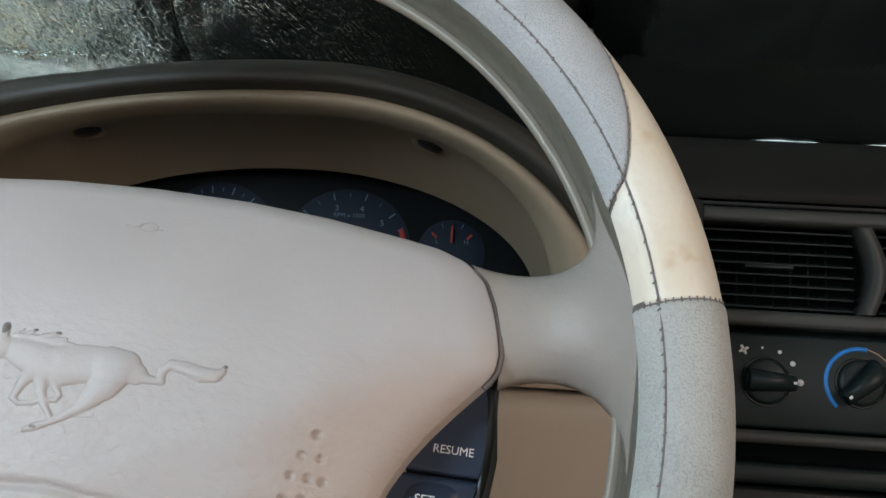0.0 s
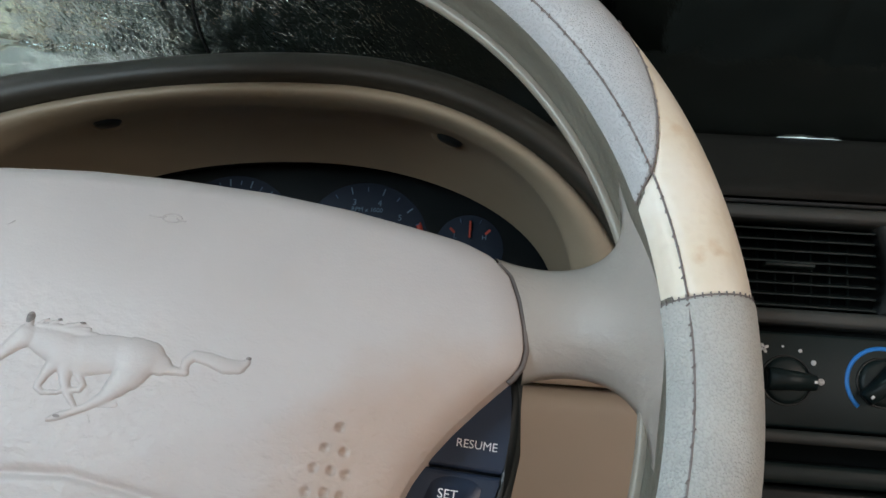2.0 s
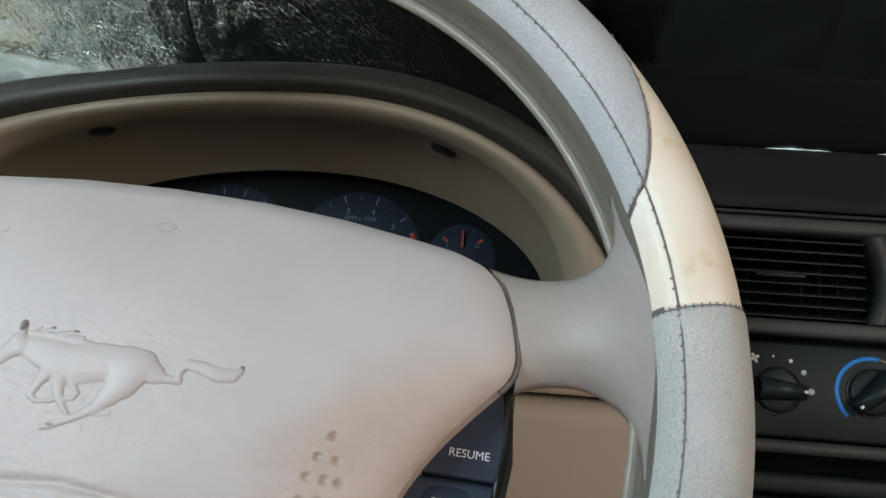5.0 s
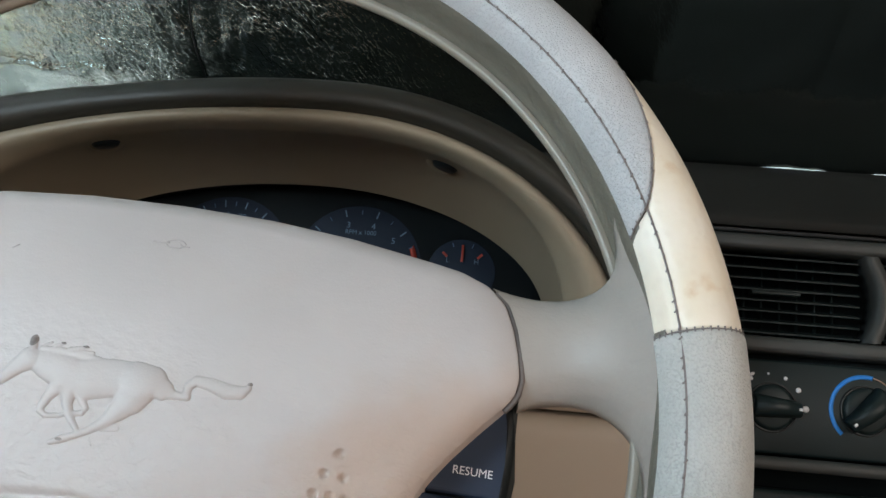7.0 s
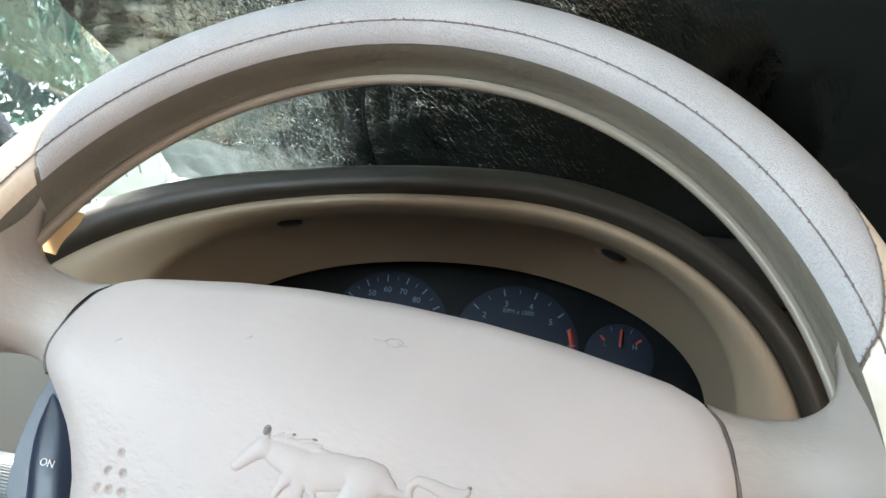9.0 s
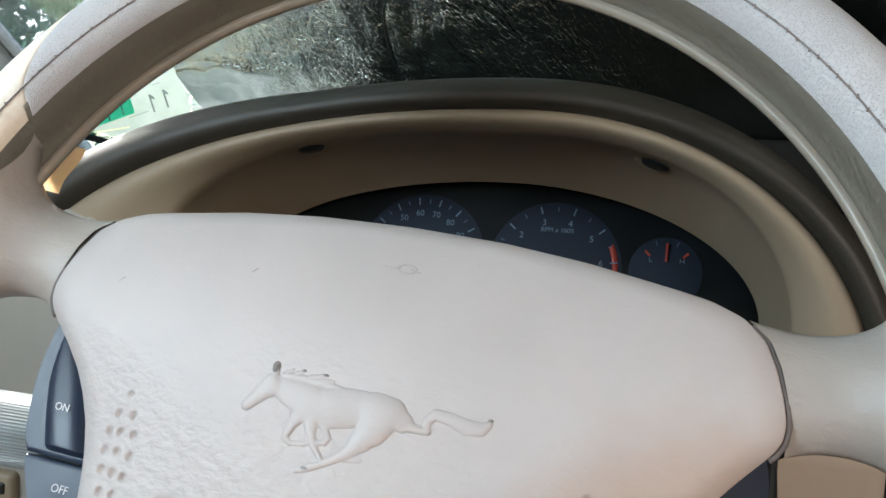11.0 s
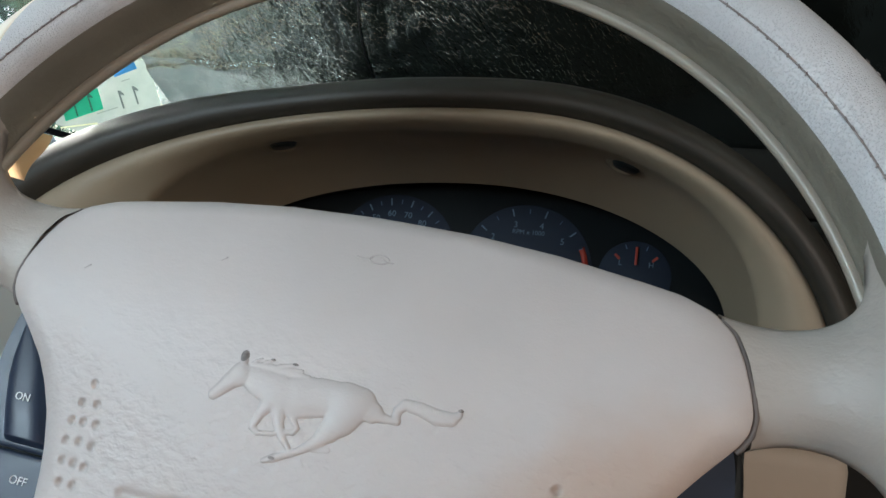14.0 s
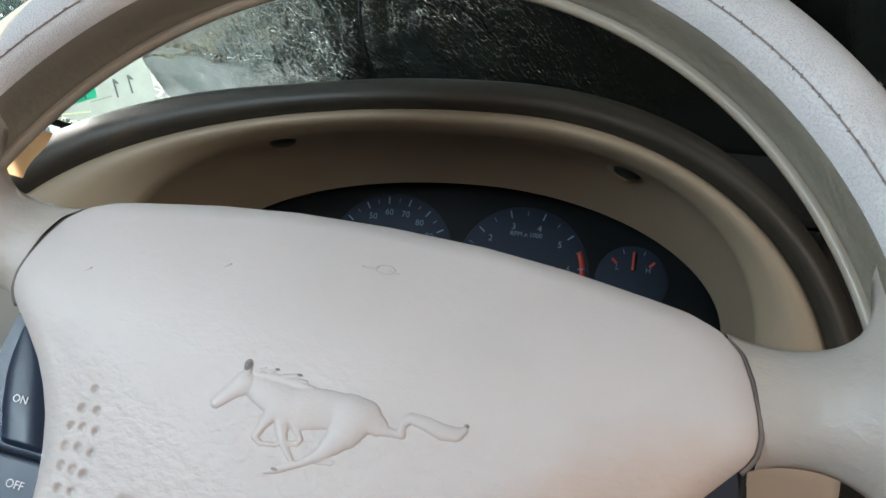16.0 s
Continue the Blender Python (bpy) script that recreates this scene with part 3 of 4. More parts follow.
def face_height(u, v, s):
    """The moulded face: gently domed, rolling back at its edge, with dents and a groove."""
    h = -0.0195 - 0.0016 * (u / 0.09) ** 2 * 0.5 - 0.0100 * max(0.0, (v - 0.006) / 0.060) ** 2.2
    h -= 0.0020 * s ** 4 + 0.0032 * max(0.0, (s - 0.90) / 0.10) ** 2.2 + flank(u, v)
    for x, y in DOTS if abs(u) > 0.066 else ():
        d2 = (u - x) ** 2 + (v - y) ** 2
        if d2 < 4e-5:
            h -= 0.0015 * math.exp(-(d2 / 0.00128 ** 2) ** 2)
    x = max(0.0, abs(u) - 0.057)
    bow = 0.0398 + 0.0048 * min(1.0, abs(u) / 0.045) ** 1.2
    h -= 0.0016 * math.exp(-(((v + bow) ** 2 + x * x) / 0.0015 ** 2))
    return h


def cover_point(i, s):
    a, r = math.tau * i / NA, reaches[i] * s
    u, v = MID.x + r * math.cos(a), MID.y + r * math.sin(a)
    return u, v, -0.056 if s > 1 else face_height(u, v, s)


rings = [0.004] + [0.02 + 0.94 * (i / 225) for i in range(226)] + [0.968, 0.976, 0.984, 0.991, 0.996, 1.0, 1.001]
bm = sheet(cover_point, list(range(NA)), rings, True, False)
cover = part("airbag_cover", bm, PAD, wheel, "smooth pinkish-beige vinyl airbag cover")

# strokes of the raised emblem in millimetres: x, y, half width
HEAD = [
    [(-34.5, -8.2, 1.8), (-32.4, -5.8, 2.2), (-30.0, -2.7, 2.8), (-27.5, -0.4, 3.7)],
    [(-27.4, 3.1, 1.6), (-27.9, 6.4, 1.3)],
    [(-26.4, -0.0, 3.3), (-20.4, -1.0, 5.1), (-13.5, -2.9, 6.1)],
]
BODY = [
    [(-12.7, -4.0, 5.8), (-5.1, -3.4, 7.0), (2.7, -2.1, 6.3), (9.4, -1.5, 5.8)],
    [(9.4, -1.5, 6.1), (14.5, -1.7, 5.6), (19.1, -3.3, 3.5), (23.0, -4.4, 1.6), (27.4, -4.4, 1.4)],
]
TAIL = [
    [(26.9, -4.2, 1.4), (26.7, -1.1, 1.6), (28.9, 1.2, 1.9), (33.8, 0.8, 2.3), (39.4, -0.6, 2.7), (43.8, -0.3, 2.3), (45.8, 1.3, 1.4), (46.2, 2.8, 0.6)],
]
HIND_LEGS = [
    [(12.5, -2.5, 6.1), (9.8, -7.4, 5.6), (7.1, -11.6, 3.9), (3.8, -15.9, 2.2), (-0.8, -19.5, 1.4), (-5.5, -22.0, 1.3)],
    [(-5.5, -22.0, 1.3), (-8.6, -23.4, 1.5), (-11.4, -24.8, 0.9)],
    [(3.5, -17.9, 1.4), (8.3, -17.4, 1.1)],
    [(0.3, -21.4, 0.6), (1.9, -23.7, 0.6)],
]
FRONT_LEGS = [
    [(-14.6, -6.7, 3.3), (-16.9, -11.1, 1.9), (-18.2, -15.6, 1.3), (-16.0, -17.0, 1.0), (-10.9, -16.3, 0.9), (-9.7, -15.5, 1.0)],
    [(-11.2, -7.2, 3.5), (-10.1, -12.2, 2.0), (-7.9, -16.2, 1.4), (-4.2, -19.9, 1.0)],
    [(-6.7, -9.3, 1.6), (-3.4, -13.0, 1.0), (-4.4, -14.6, 1.1), (-7.3, -15.0, 1.0)],
]
MANE = [
    [(-23.9, 4.8, 0.6), (-21.6, 6.1, 0.5)],
    [(-20.2, 5.1, 0.8), (-17.7, 6.4, 0.5)],
    [(-15.1, 4.7, 1.0), (-9.8, 6.3, 0.6)],
    [(-12.0, 4.3, 1.0), (-6.8, 4.8, 0.5)],
    [(-24.5, 3.7, 1.0), (-18.2, 3.8, 1.5), (-11.2, 3.5, 1.5), (-4.1, 3.0, 1.0)],
]
EMBLEM = HEAD + BODY + TAIL + HIND_LEGS + FRONT_LEGS + MANE


def relief(u, v):
    """Height of the raised emblem in metres: rounded strokes, blended."""
    lift = 0.0
    for line in EMBLEM:
        best, share = 0.0, 0.80 if line in (BODY[0], HEAD[2]) else 0.45 if line in HIND_LEGS[2:] else 1.0
        for (ax, ay, ar), (bx, by, br) in zip(line, line[1:]):
            dx, dy = bx - ax, by - ay
            k = max(0.0, min(1.0, ((u - ax) * dx + (v - ay) * dy) / (dx * dx + dy * dy)))
            r = (ar + (br - ar) * k) * (1.15 if line is HEAD[0] else 1.0)
            d = math.hypot(u - ax - k * dx, v - ay - k * dy) / r
            if d < 1.0:
                best = max(best, (1 - d ** 2.4) ** 0.6 * (0.50 + 0.25 * r) * share)
        lift += best ** 6
    return lift ** (1 / 6) * 0.001


bm = bmesh.new()
cells = {}
STEP = 0.34
for i in range(int(88 / STEP)):
    for j in range(int(36 / STEP)):
        u, v = -39.5 + i * STEP, -26.0 + j * STEP
        cells[i, j] = (u, v, relief(u, v))
made = {}
for (i, j), (u, v, h) in cells.items():
    if h > 0 or any(cells.get((i + a, j + b), (0, 0, 0))[2] > 0 for a in (-1, 0, 1) for b in (-1, 0, 1)):
        s = 0.5
        made[i, j] = bm.verts.new((u / 1000, v / 1000, face_height(u / 1000, v / 1000, s) + h - (0.0005 if h == 0 else 0.0)))
for i, j in made:
    quad = [(i, j), (i + 1, j), (i + 1, j + 1), (i, j + 1)]
    if all(q in made for q in quad):
        bm.faces.new([made[q] for q in quad])
bmesh.ops.smooth_vert(bm, verts=bm.verts[:], factor=0.5, use_axis_x=False, use_axis_y=False, use_axis_z=True)
emblem = part("emblem", bm, PAD_SMOOTH, cover, "raised emblem moulded into the cover")
GRIMY = ((*[c + d for c, d in zip(HEAD[1][1][:2], (0.1, -0.6))], 1.5, 2.0), (*TAIL[0][-1][:2], 0.9, 0.6), (*MANE[1][1][:2], 0.8, 0.4), (*MANE[2][1][:2], 1.0, 0.4), (*HIND_LEGS[1][1][:2], 1.2, 0.5))
for gx, gy, rx, ry in GRIMY:
    # grime caught on the raised tips
    bm = sheet(lambda a, r: ((gx + rx * r * math.cos(a)) / 1000, (gy + ry * r * math.sin(a)) / 1000,
                             face_height((gx + rx * r * math.cos(a)) / 1000, (gy + ry * r * math.sin(a)) / 1000, 0.5)
                             + relief(gx + rx * r * math.cos(a), gy + ry * r * math.sin(a)) * 1.0 + 0.00016),
               [math.tau * k / 16 for k in range(16)], [0.01, 0.35, 0.7, 1.0], True, False)
    part("grime", bm, GRIME, emblem, "dark grime on a raised tip")

# Small scuffs on the cover
for (x, y, r, a0, a1) in ((0.0062, 0.0476, 0.0034, 0, 352), (0.0005, 0.0492, 0.0040, 230, 330), (0.0105, 0.0484, 0.0030, 200, 290)):
    pts = [(x + r * math.cos(radians(a)), y + 0.5 * r * math.sin(radians(a)), 0.0) for a in range(a0, a1, 8)]
    pts = [(u, v, face_height(u, v, math.hypot(u, v + 0.005) / 0.07) + 0.00005) for u, v, _ in pts]
    part("scuff", tube(pts, 0.00030, 5), SCUFF, cover, "small scuff")
for x, y in ((-0.0483, 0.0377), (-0.0991, 0.0260)):
    s = (Vector((x, y)) - MID).length / reach(math.atan2(y - MID.y, x - MID.x))
    h = face_height(x, y, s) + 0.0001
    part("scuff", tube([(x - 0.001, y - 0.0008, h), (x, y, h), (x + 0.0012, y + 0.0009, h)], 0.00018, 5), SCUFF, cover, "faint nick")

# Grey-brown strips filling the seams where the cover meets the spokes
for side in (1, -1):
    line = []
    for y in steps(0.0495, 0.0090, 44):
        x = float(np.interp(y, [p[1] for p in HALF[4:13]][::-1], [p[0] for p in HALF[4:13]][::-1])) + 0.0009
        line.append((side * x, y, face_height(x, y, 1.0) - 0.0015))
    part("seam", tube(line, 0.0011, 8), SEAM, wheel, "grey-brown seam beside the cover")

# Back plate behind the cover, seen as the dark gap round it
back = [(x * 1.010, y - 0.001) for x, y in HALF[:10]] + [(0.1322, 0.006), (0.134, -0.010), (0.132, -0.03), (0.124, -0.055), (0.10, -0.085), (0.05, -0.098)]
back = back + [(-x, y) for x, y in back[::-1] if x > 0.001]
part("back_plate", slab(back, -0.070, -0.0475, 0.003), FRAME, wheel, "black plate behind the cover")


def switch_outline(top, bottom, side, inset=0.0):
    """The blade-shaped field between the cover's waist and the outer arc, from top to bottom."""
    inner, outer = [], []
    waist = HALF[10:21]
    arc = [(0.1318, 0.0150), (0.1338, 0.0050), (0.1345, -0.0060), (0.1338, -0.0180), (0.1305, -0.0330), (0.1250, -0.0460), (0.1170, -0.0600), (0.106, -0.075)]

    def at(line, y):
        for (xa, ya), (xb, yb) in zip(line, line[1:]):
            if yb <= y <= ya:
                return xa + (xb - xa) * (ya - y) / (ya - yb)
        return line[-1][0]
    for y in steps(top, bottom, 14):
        inner.append((side * (at(waist, y) - 0.004) + (tuck(y) if side < 0 else 0.0), y))
        outer.append((side * (at(arc, y) - inset), y))
    return outer + inner[::-1] if side < 0 else inner + outer[::-1]


def rocker(side, top, bottom, text, size, at, label, dish=None):
    bm = slab(switch_outline(top, bottom, side, 0.0048 if side > 0 else 0.0), -0.060, -0.0405, 0.0016, 3)
    ob = part("cruise_switch", bm, SWITCH, wheel, label, smooth=False)
    if not dish:
        lettering("lettering", text, size, pose(at[0], at[1], -0.0402), PRINT, ob, label="white lettering")
    if dish:
        rows, y1, y0 = dish

        def bulge(s, a):
            at, low, high = zip(*rows)
            x0, x1 = float(np.interp(s, at, low)), float(np.interp(s, at, high))
            rise = 0.0044 * min(1.0, s / 0.75) ** 0.8 * (1.0 if s < 0.95 else max(0.0, (1 - s) / 0.05))
            return 0.5 * (x0 + x1) + 0.5 * (x1 - x0) * a, y1 + (y0 - y1) * s, -0.0409 + (0.0004 + rise) * (1 - abs(a) ** 3.2)

        part("finger_rest", sheet(bulge, steps(0, 0.94, 30) + steps(0.95, 1, 6), steps(-1, 1, 31)), SWITCH, ob, "raised tapering finger rest")
        lettering("lettering", text, size, pose(at[0], at[1], -0.0363) @ Matrix.Rotation(radians(4), 4, "X"), PRINT, ob, label="white lettering")
    return ob


rocker(-1, 0.0125, -0.0405, "ON", 0.0040, (-0.1152, -0.0226), "dark blue-grey cruise switch half marked on",
       (((0.0, -0.1297, -0.1280), (0.12, -0.1297, -0.1205), (0.28, -0.1295, -0.1140), (0.45, -0.1283, -0.1092), (0.7, -0.1248, -0.1032), (1.0, -0.1195, -0.0980)), 0.0035, -0.0385))
rocker(-1, -0.0412, -0.074, "OFF", 0.0042, (-0.1070, -0.0505), "dark blue-grey cruise switch half marked off")
rocker(1, 0.0125, -0.0180, "RESUME", 0.0038, (0.1196, -0.0102), "dark blue-grey cruise switch marked resume")
rocker(1, -0.0188, -0.050, "SET", 0.0041, (0.1128, -0.0268), "dark blue-grey cruise switch marked set",
       (((0.0, 0.1090, 0.1210), (0.08, 0.1060, 0.1240), (1.0, 0.1010, 0.1190)), -0.0208, -0.0480))

outer_edge = switch_outline(0.0125, -0.060, 1, 0.0022)
inner_edge = switch_outline(0.0125, -0.060, 1, 0.0050)
part("switch_frame", slab(outer_edge[14:] + inner_edge[14:][::-1], -0.060, -0.0412, 0.0008), BLACK, wheel, "black rounded edge beside the switches")

col = thing("steering_column", WHEEL, "beige steering column shroud behind the wheel", "steering column")
part("shroud", lathe([(0.0, -0.060), (0.040, -0.060), (0.046, -0.075), (0.050, -0.26), (0.0, -0.26)], 48, closed=False), BEZEL, col)

# ---- instrument hood and dashboard ----
dash = thing("dashboard", pose(0, 0, 0), "two-tone dashboard, dark padded top over beige panels", "dashboard")
ARC = [math.pi - math.pi * i / 150 for i in range(151)]


def lip(a):
    return arch(0.02, 0.70, 0.335, 0.18, 0.1540, 2.0, 2.15, a)


def mouth(a):
    return arch(0.02, 0.735, 0.228, 0.142, 0.1072, 2.5, 2.3, a)


def window_edge(a):
    return arch(-0.001, 0.735, 0.195, 0.157, 0.0810, 2.0, 2.0, a)


def hood(a, k):
    (ax, az), (cx, cz), (dx, dz) = lip(a), mouth(a), window_edge(a)
    if k <= 1:      # hidden back edge and outer edge of the band
        return ax, 0.206 - 0.004 * k, az
    if k <= 2:      # front band, rolled over like a soft corner
        w = k - 1
        return ax + (cx - ax) * w, 0.202 - 0.0040 * math.sin(math.pi * w) + 0.013 * w ** 2.5, az + (cz - az) * w
    w = k - 2       # shroud running back to the lens
    e = w ** 2.1
    return cx + (dx - cx) * e, 0.215 + (0.300 - 0.215) * w, cz + (dz - cz) * e


def surround(a, k):
    dx, dz = window_edge(a)
    return (dx, 0.3003, dz) if k == 0 else (dx * (1 + 0.002 * k), 0.3003 + 0.034 * k, dz + 0.0006 * k)


bezel = part("instrument_hood", sheet(hood, ARC, [0, 0.5] + steps(1, 2, 14) + steps(2.08, 3, 16)), BEZEL, dash, "smooth beige instrument hood")
part("lens_surround", sheet(surround, ARC, [0, 0.5, 1]), MATTE, dash, "black edge round the instrument lens")
for x, y in ((-0.113, 0.2310), (0.0855, 0.2425)):
    # screw pockets in the underside of the hood
    k = 2.0 + (y - 0.215) / (0.300 - 0.215)
    a = min(ARC, key=lambda b: abs(hood(b, k)[0] - x))
    p, q, r = Vector(hood(a, k)), Vector(hood(a - 0.02, k)), Vector(hood(a, k + 0.05))
    across, along = (q - p).normalized(), (r - p).normalized()
    down = across.cross(along).normalized()
    down = down if down.z < 0 else -down
    along = down.cross(across)
    M = Matrix((across, along, down)).transposed().to_4x4()
    M.translation = p
    lips = ((0.0046, 0.0002, 0.0006), (0.0062, 0.0002, 0.0018), (0.0080, 0.0003, 0.0021), (0.0098, 0.0002, 0.0012), (0.0115, -0.0006, -0.0006))
    bm = sheet(lambda a, q: (q[0] * math.cos(a), q[0] * math.sin(a), q[1] + (q[2] - q[1]) * max(0.0, -math.sin(a + 0.35)) ** 0.7), [math.tau * i / 40 for i in range(40)], lips, True, False)
    ob = part("screw_pocket", bm, BEZEL, bezel, "shallow pocket with a dark screw hole")
    ob.matrix_basis = M @ Matrix.Diagonal((1.0, 1.3, 1.0, 1))
    hole = part("screw_hole", lathe([(0.0, 0.0018), (0.0060, 0.0020), (0.0072, 0.0002)], 24, closed=False), BLACK, ob, "dark hole")
    hole.matrix_basis = Matrix.Translation((0.0016, 0.0022, 0)) @ Matrix.Diagonal((1.15, 0.80, 1, 1))
part("hood_apron", block(-0.335, 0.200, 0.2030, 0.2180, 0.700, 0.7225, 0.004), KNEE, dash, "beige panel under the instruments")


def brow(a, k):
    x, z = lip(a)
    e = 0.004
    xa, za = lip(min(math.pi, a + e))
    xb, zb = lip(max(0.0, a - e))
    t = Vector((xb - xa, zb - za)).normalized()
    o = Vector((-t.y, t.x))
    prof = [(-0.001, 0.207), (0.0008, 0.200), (0.0030, 0.1955), (0.0070, 0.1935), (0.0115, 0.1955), (0.0165, 0.201), (0.0195, 0.210), (0.0204, 0.225), (0.0190, 0.26), (0.010, 0.32), (-0.004, 0.40), (-0.03, 0.50)]
    off, y = prof[k]
    off *= 0.90 + 0.55 * max(0.0, min(1.0, (-0.10 - x) / 0.15))
    return x + o.x * off, y, z + o.y * off


part("hood_brow", sheet(brow, ARC, list(range(12))), DASH, dash, "dark soft padded roll over the hood")

# dash top from the brow to the foot of the windscreen
def dash_top(x, k):
    prof = [(0.3215, 0.8105), (0.3200, 0.8140), (0.3220, 0.8180), (0.3300, 0.8240), (0.3450, 0.8330), (0.37, 0.8480), (0.392, 0.8575), (0.415, 0.8590), (0.44, 0.8560), (0.458, 0.70)]
    y, z = prof[k]
    return (x, y, z) if x > 0.185 else (x, max(y, 0.345 + 0.0005 * k), max(z, 0.833 + 0.0005 * k))


part("dash_top", sheet(dash_top, steps(-0.150, 0.95, 46), list(range(10))), DASH_TOP, dash, "black grained dashboard top")
part("dash_side", block(0.190, 0.246, 0.235, 0.325, 0.55, 0.8085, 0.006), DASH_TOP, dash, "dark dashboard flank")
part("top_underside", block(0.246, 0.95, 0.3290, 0.40, 0.8060, 0.8100, 0.001), BLACK, dash, "dark joint under the padded top")
part("knee_panel", block(-0.50, 0.2095, 0.202, 0.24, 0.40, 0.6965, 0.011, 4), KNEE, dash, "beige lower panel with rounded corners")
part("side_panel", block(-0.62, -0.235, 0.199, 0.235, 0.52, 0.785, 0.008, 4), SIDE, dash, "plain greyish panel beside the instruments")
part("gap_filler", block(-0.62, 0.205, 0.222, 0.25, 0.690, 0.705, 0.001), BLACK, dash, "dark joint between panels")

# Dash end's sunlight put into a paler colour, which the foil mirrors.
part("dash_end", sheet(lambda x, y: (x, y, 0.814 - 0.10 * (y - 0.38) ** 2 - 0.02 * max(0.0, (-0.5 - x)) / 0.12), steps(-0.63, -0.235, 24), steps(0.30, 0.64, 16)), PALE, dash, "end of the dashboard top, sunlight put into its paler colour")
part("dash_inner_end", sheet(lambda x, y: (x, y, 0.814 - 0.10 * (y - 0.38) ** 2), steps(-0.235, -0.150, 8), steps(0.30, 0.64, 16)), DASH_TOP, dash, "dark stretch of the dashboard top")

# Unseen plate added to stop sky light leaking down into the footwell.
part("cowl", block(-0.635, 0.975, 0.40, 0.665, 0.680, 0.705, 0.002), MATTE, dash, "unseen dark plate added to stop light behind the dashboard")
part("dash_slope", sheet(lambda x, k: (x, 0.224 + 0.082 * k, 0.7845 + 0.0292 * k - 0.006 * k * (1 - k)), steps(-0.63, -0.262, 14), steps(0, 1, 6)), BEZEL, dash, "beige slope up to the dashboard end")

# small louvre low on the beige panel
louvre = thing("lower_louvre", pose(0, 0, 0), "small beige louvre with dark slots low on the dash", "vent")
part("louvre_frame", block(-0.345, -0.292, 0.192, 0.204, 0.54, 0.612, 0.004), BEZEL, louvre)
for k in range(4):
    part("slot", block(-0.312, -0.297, 0.1905, 0.194, 0.598 - 0.0125 * k, 0.606 - 0.0125 * k, 0.0015), BLACK, louvre)

# ---- instrument cluster ----
PLATE = pose(0, 0.3165, 0.79, 90 - 17, 0, 0)     # its own x right, y up the plate, z to the driver
cluster = thing("instrument_cluster", PLATE, "dark instrument cluster with blue-black dials and red marks", "instrument cluster")
outline = [(arch(-0.001, -0.055, 0.199, 0.161, 0.086, 2.0, 2.0, a)) for a in ARC[::3]]
part("cluster_plate", slab(outline, -0.004, 0.0, 0.0), CLUSTER, cluster, "black mask round the dials")


def mark(parent, x, y, w, h, turn, mat, z=0.0012):
    ob = part("tick", block(-w / 2, w / 2, -h / 2, h / 2, 0, 0.0004, 0), mat, parent, smooth=False)
    ob.matrix_basis = Matrix.Translation((x, y, z)) @ Matrix.Rotation(turn, 4, "Z")
    return ob


def dial(name, x, y, r, label):
    ob = thing(name, pose(x, y, 0), "", "")
    ob.parent = cluster
    tagged(ob, label)
    part("dial_face", lathe([(0.0, 0.0006), (r * 0.985, 0.0006), (r, 0.0002)], 64, closed=False), GAUGE, ob, "blue-black dial face")
    return ob


def around(ob, r, deg, text=None, size=0.006, tick=(0.0009, 0.005), mat=DIAL):
    a = radians(90 - deg)
    mark(ob, r * math.cos(a), r * math.sin(a), tick[0], tick[1], a - math.pi / 2, mat)
    if text:
        q = r - 0.0085
        lettering("numeral", text, size, pose(q * math.cos(a), q * math.sin(a), 0.0012), DIAL, ob)


speedo = dial("speedometer", -0.0635, -0.0285, 0.044, "speedometer with pale numerals")
for k, text in enumerate(["40", "50", "60", "70", "80", "90", "100"]):
    around(speedo, 0.0385, -54 + k * 22.5, text)
for k in range(6):
    around(speedo, 0.0385, -42.7 + k * 22.5, None, tick=(0.0006, 0.003), mat=DIAL_DIM)
tach = dial("tachometer", 0.0275, -0.0285, 0.044, "tachometer with a red band")
for k, text in enumerate(["1", "2", "3", "4", "5", "6"]):
    around(tach, 0.0390, -83 + 33 * k, text)
for k in range(5):
    around(tach, 0.0390, -66.5 + 33 * k, None, tick=(0.0006, 0.003), mat=DIAL_DIM)
lettering("lettering", "RPM x 1000", 0.0044, pose(0, 0.0245, 0.0012), DIAL, tach)
band = [(r * math.sin(radians(d)), r * math.cos(radians(d))) for r, ds in ((0.0415, range(64, 107, 3)), (0.0378, range(105, 63, -3))) for d in ds]
part("red_band", slab(band, 0.0010, 0.0014), RED, tach, "red warning band")
temp = dial("temperature_gauge", 0.0985, -0.0262, 0.023, "small temperature gauge with a red needle")
for d in (-46, 46):
    around(temp, 0.0165, d, None, tick=(0.0016, 0.0045), mat=RED)
for d in (-20, 20):
    around(temp, 0.0195, d, None, tick=(0.0006, 0.003), mat=DIAL_DIM)
lettering("lettering", "L", 0.0048, pose(-0.0098, 0.0075, 0.0012), DIAL, temp)
lettering("lettering", "H", 0.0048, pose(0.0098, 0.0075, 0.0012), DIAL, temp)
part("needle", block(-0.0008, 0.0008, 0.0065, 0.0185, 0.0022, 0.003, 0.0002), RED, temp, "red needle pointing up")
part("hub", lathe([(0.0, 0.006), (0.006, 0.006), (0.0072, 0.001)], 24, closed=False), BLACK, tach)
part("hub", lathe([(0.0, 0.006), (0.006, 0.006), (0.0072, 0.001)], 24, closed=False), BLACK, speedo)

# ---- centre of the dash: vents and heater controls ----
CENTRE = pose(0, 0.30, 0.70, 90 - 14, 0, 0)       # x right, y up the panel, z to the driver


def up(z):
    return (z - 0.70) / math.cos(radians(14))


centre = thing("centre_panel", CENTRE, "charcoal centre panel of the dashboard", "panel")
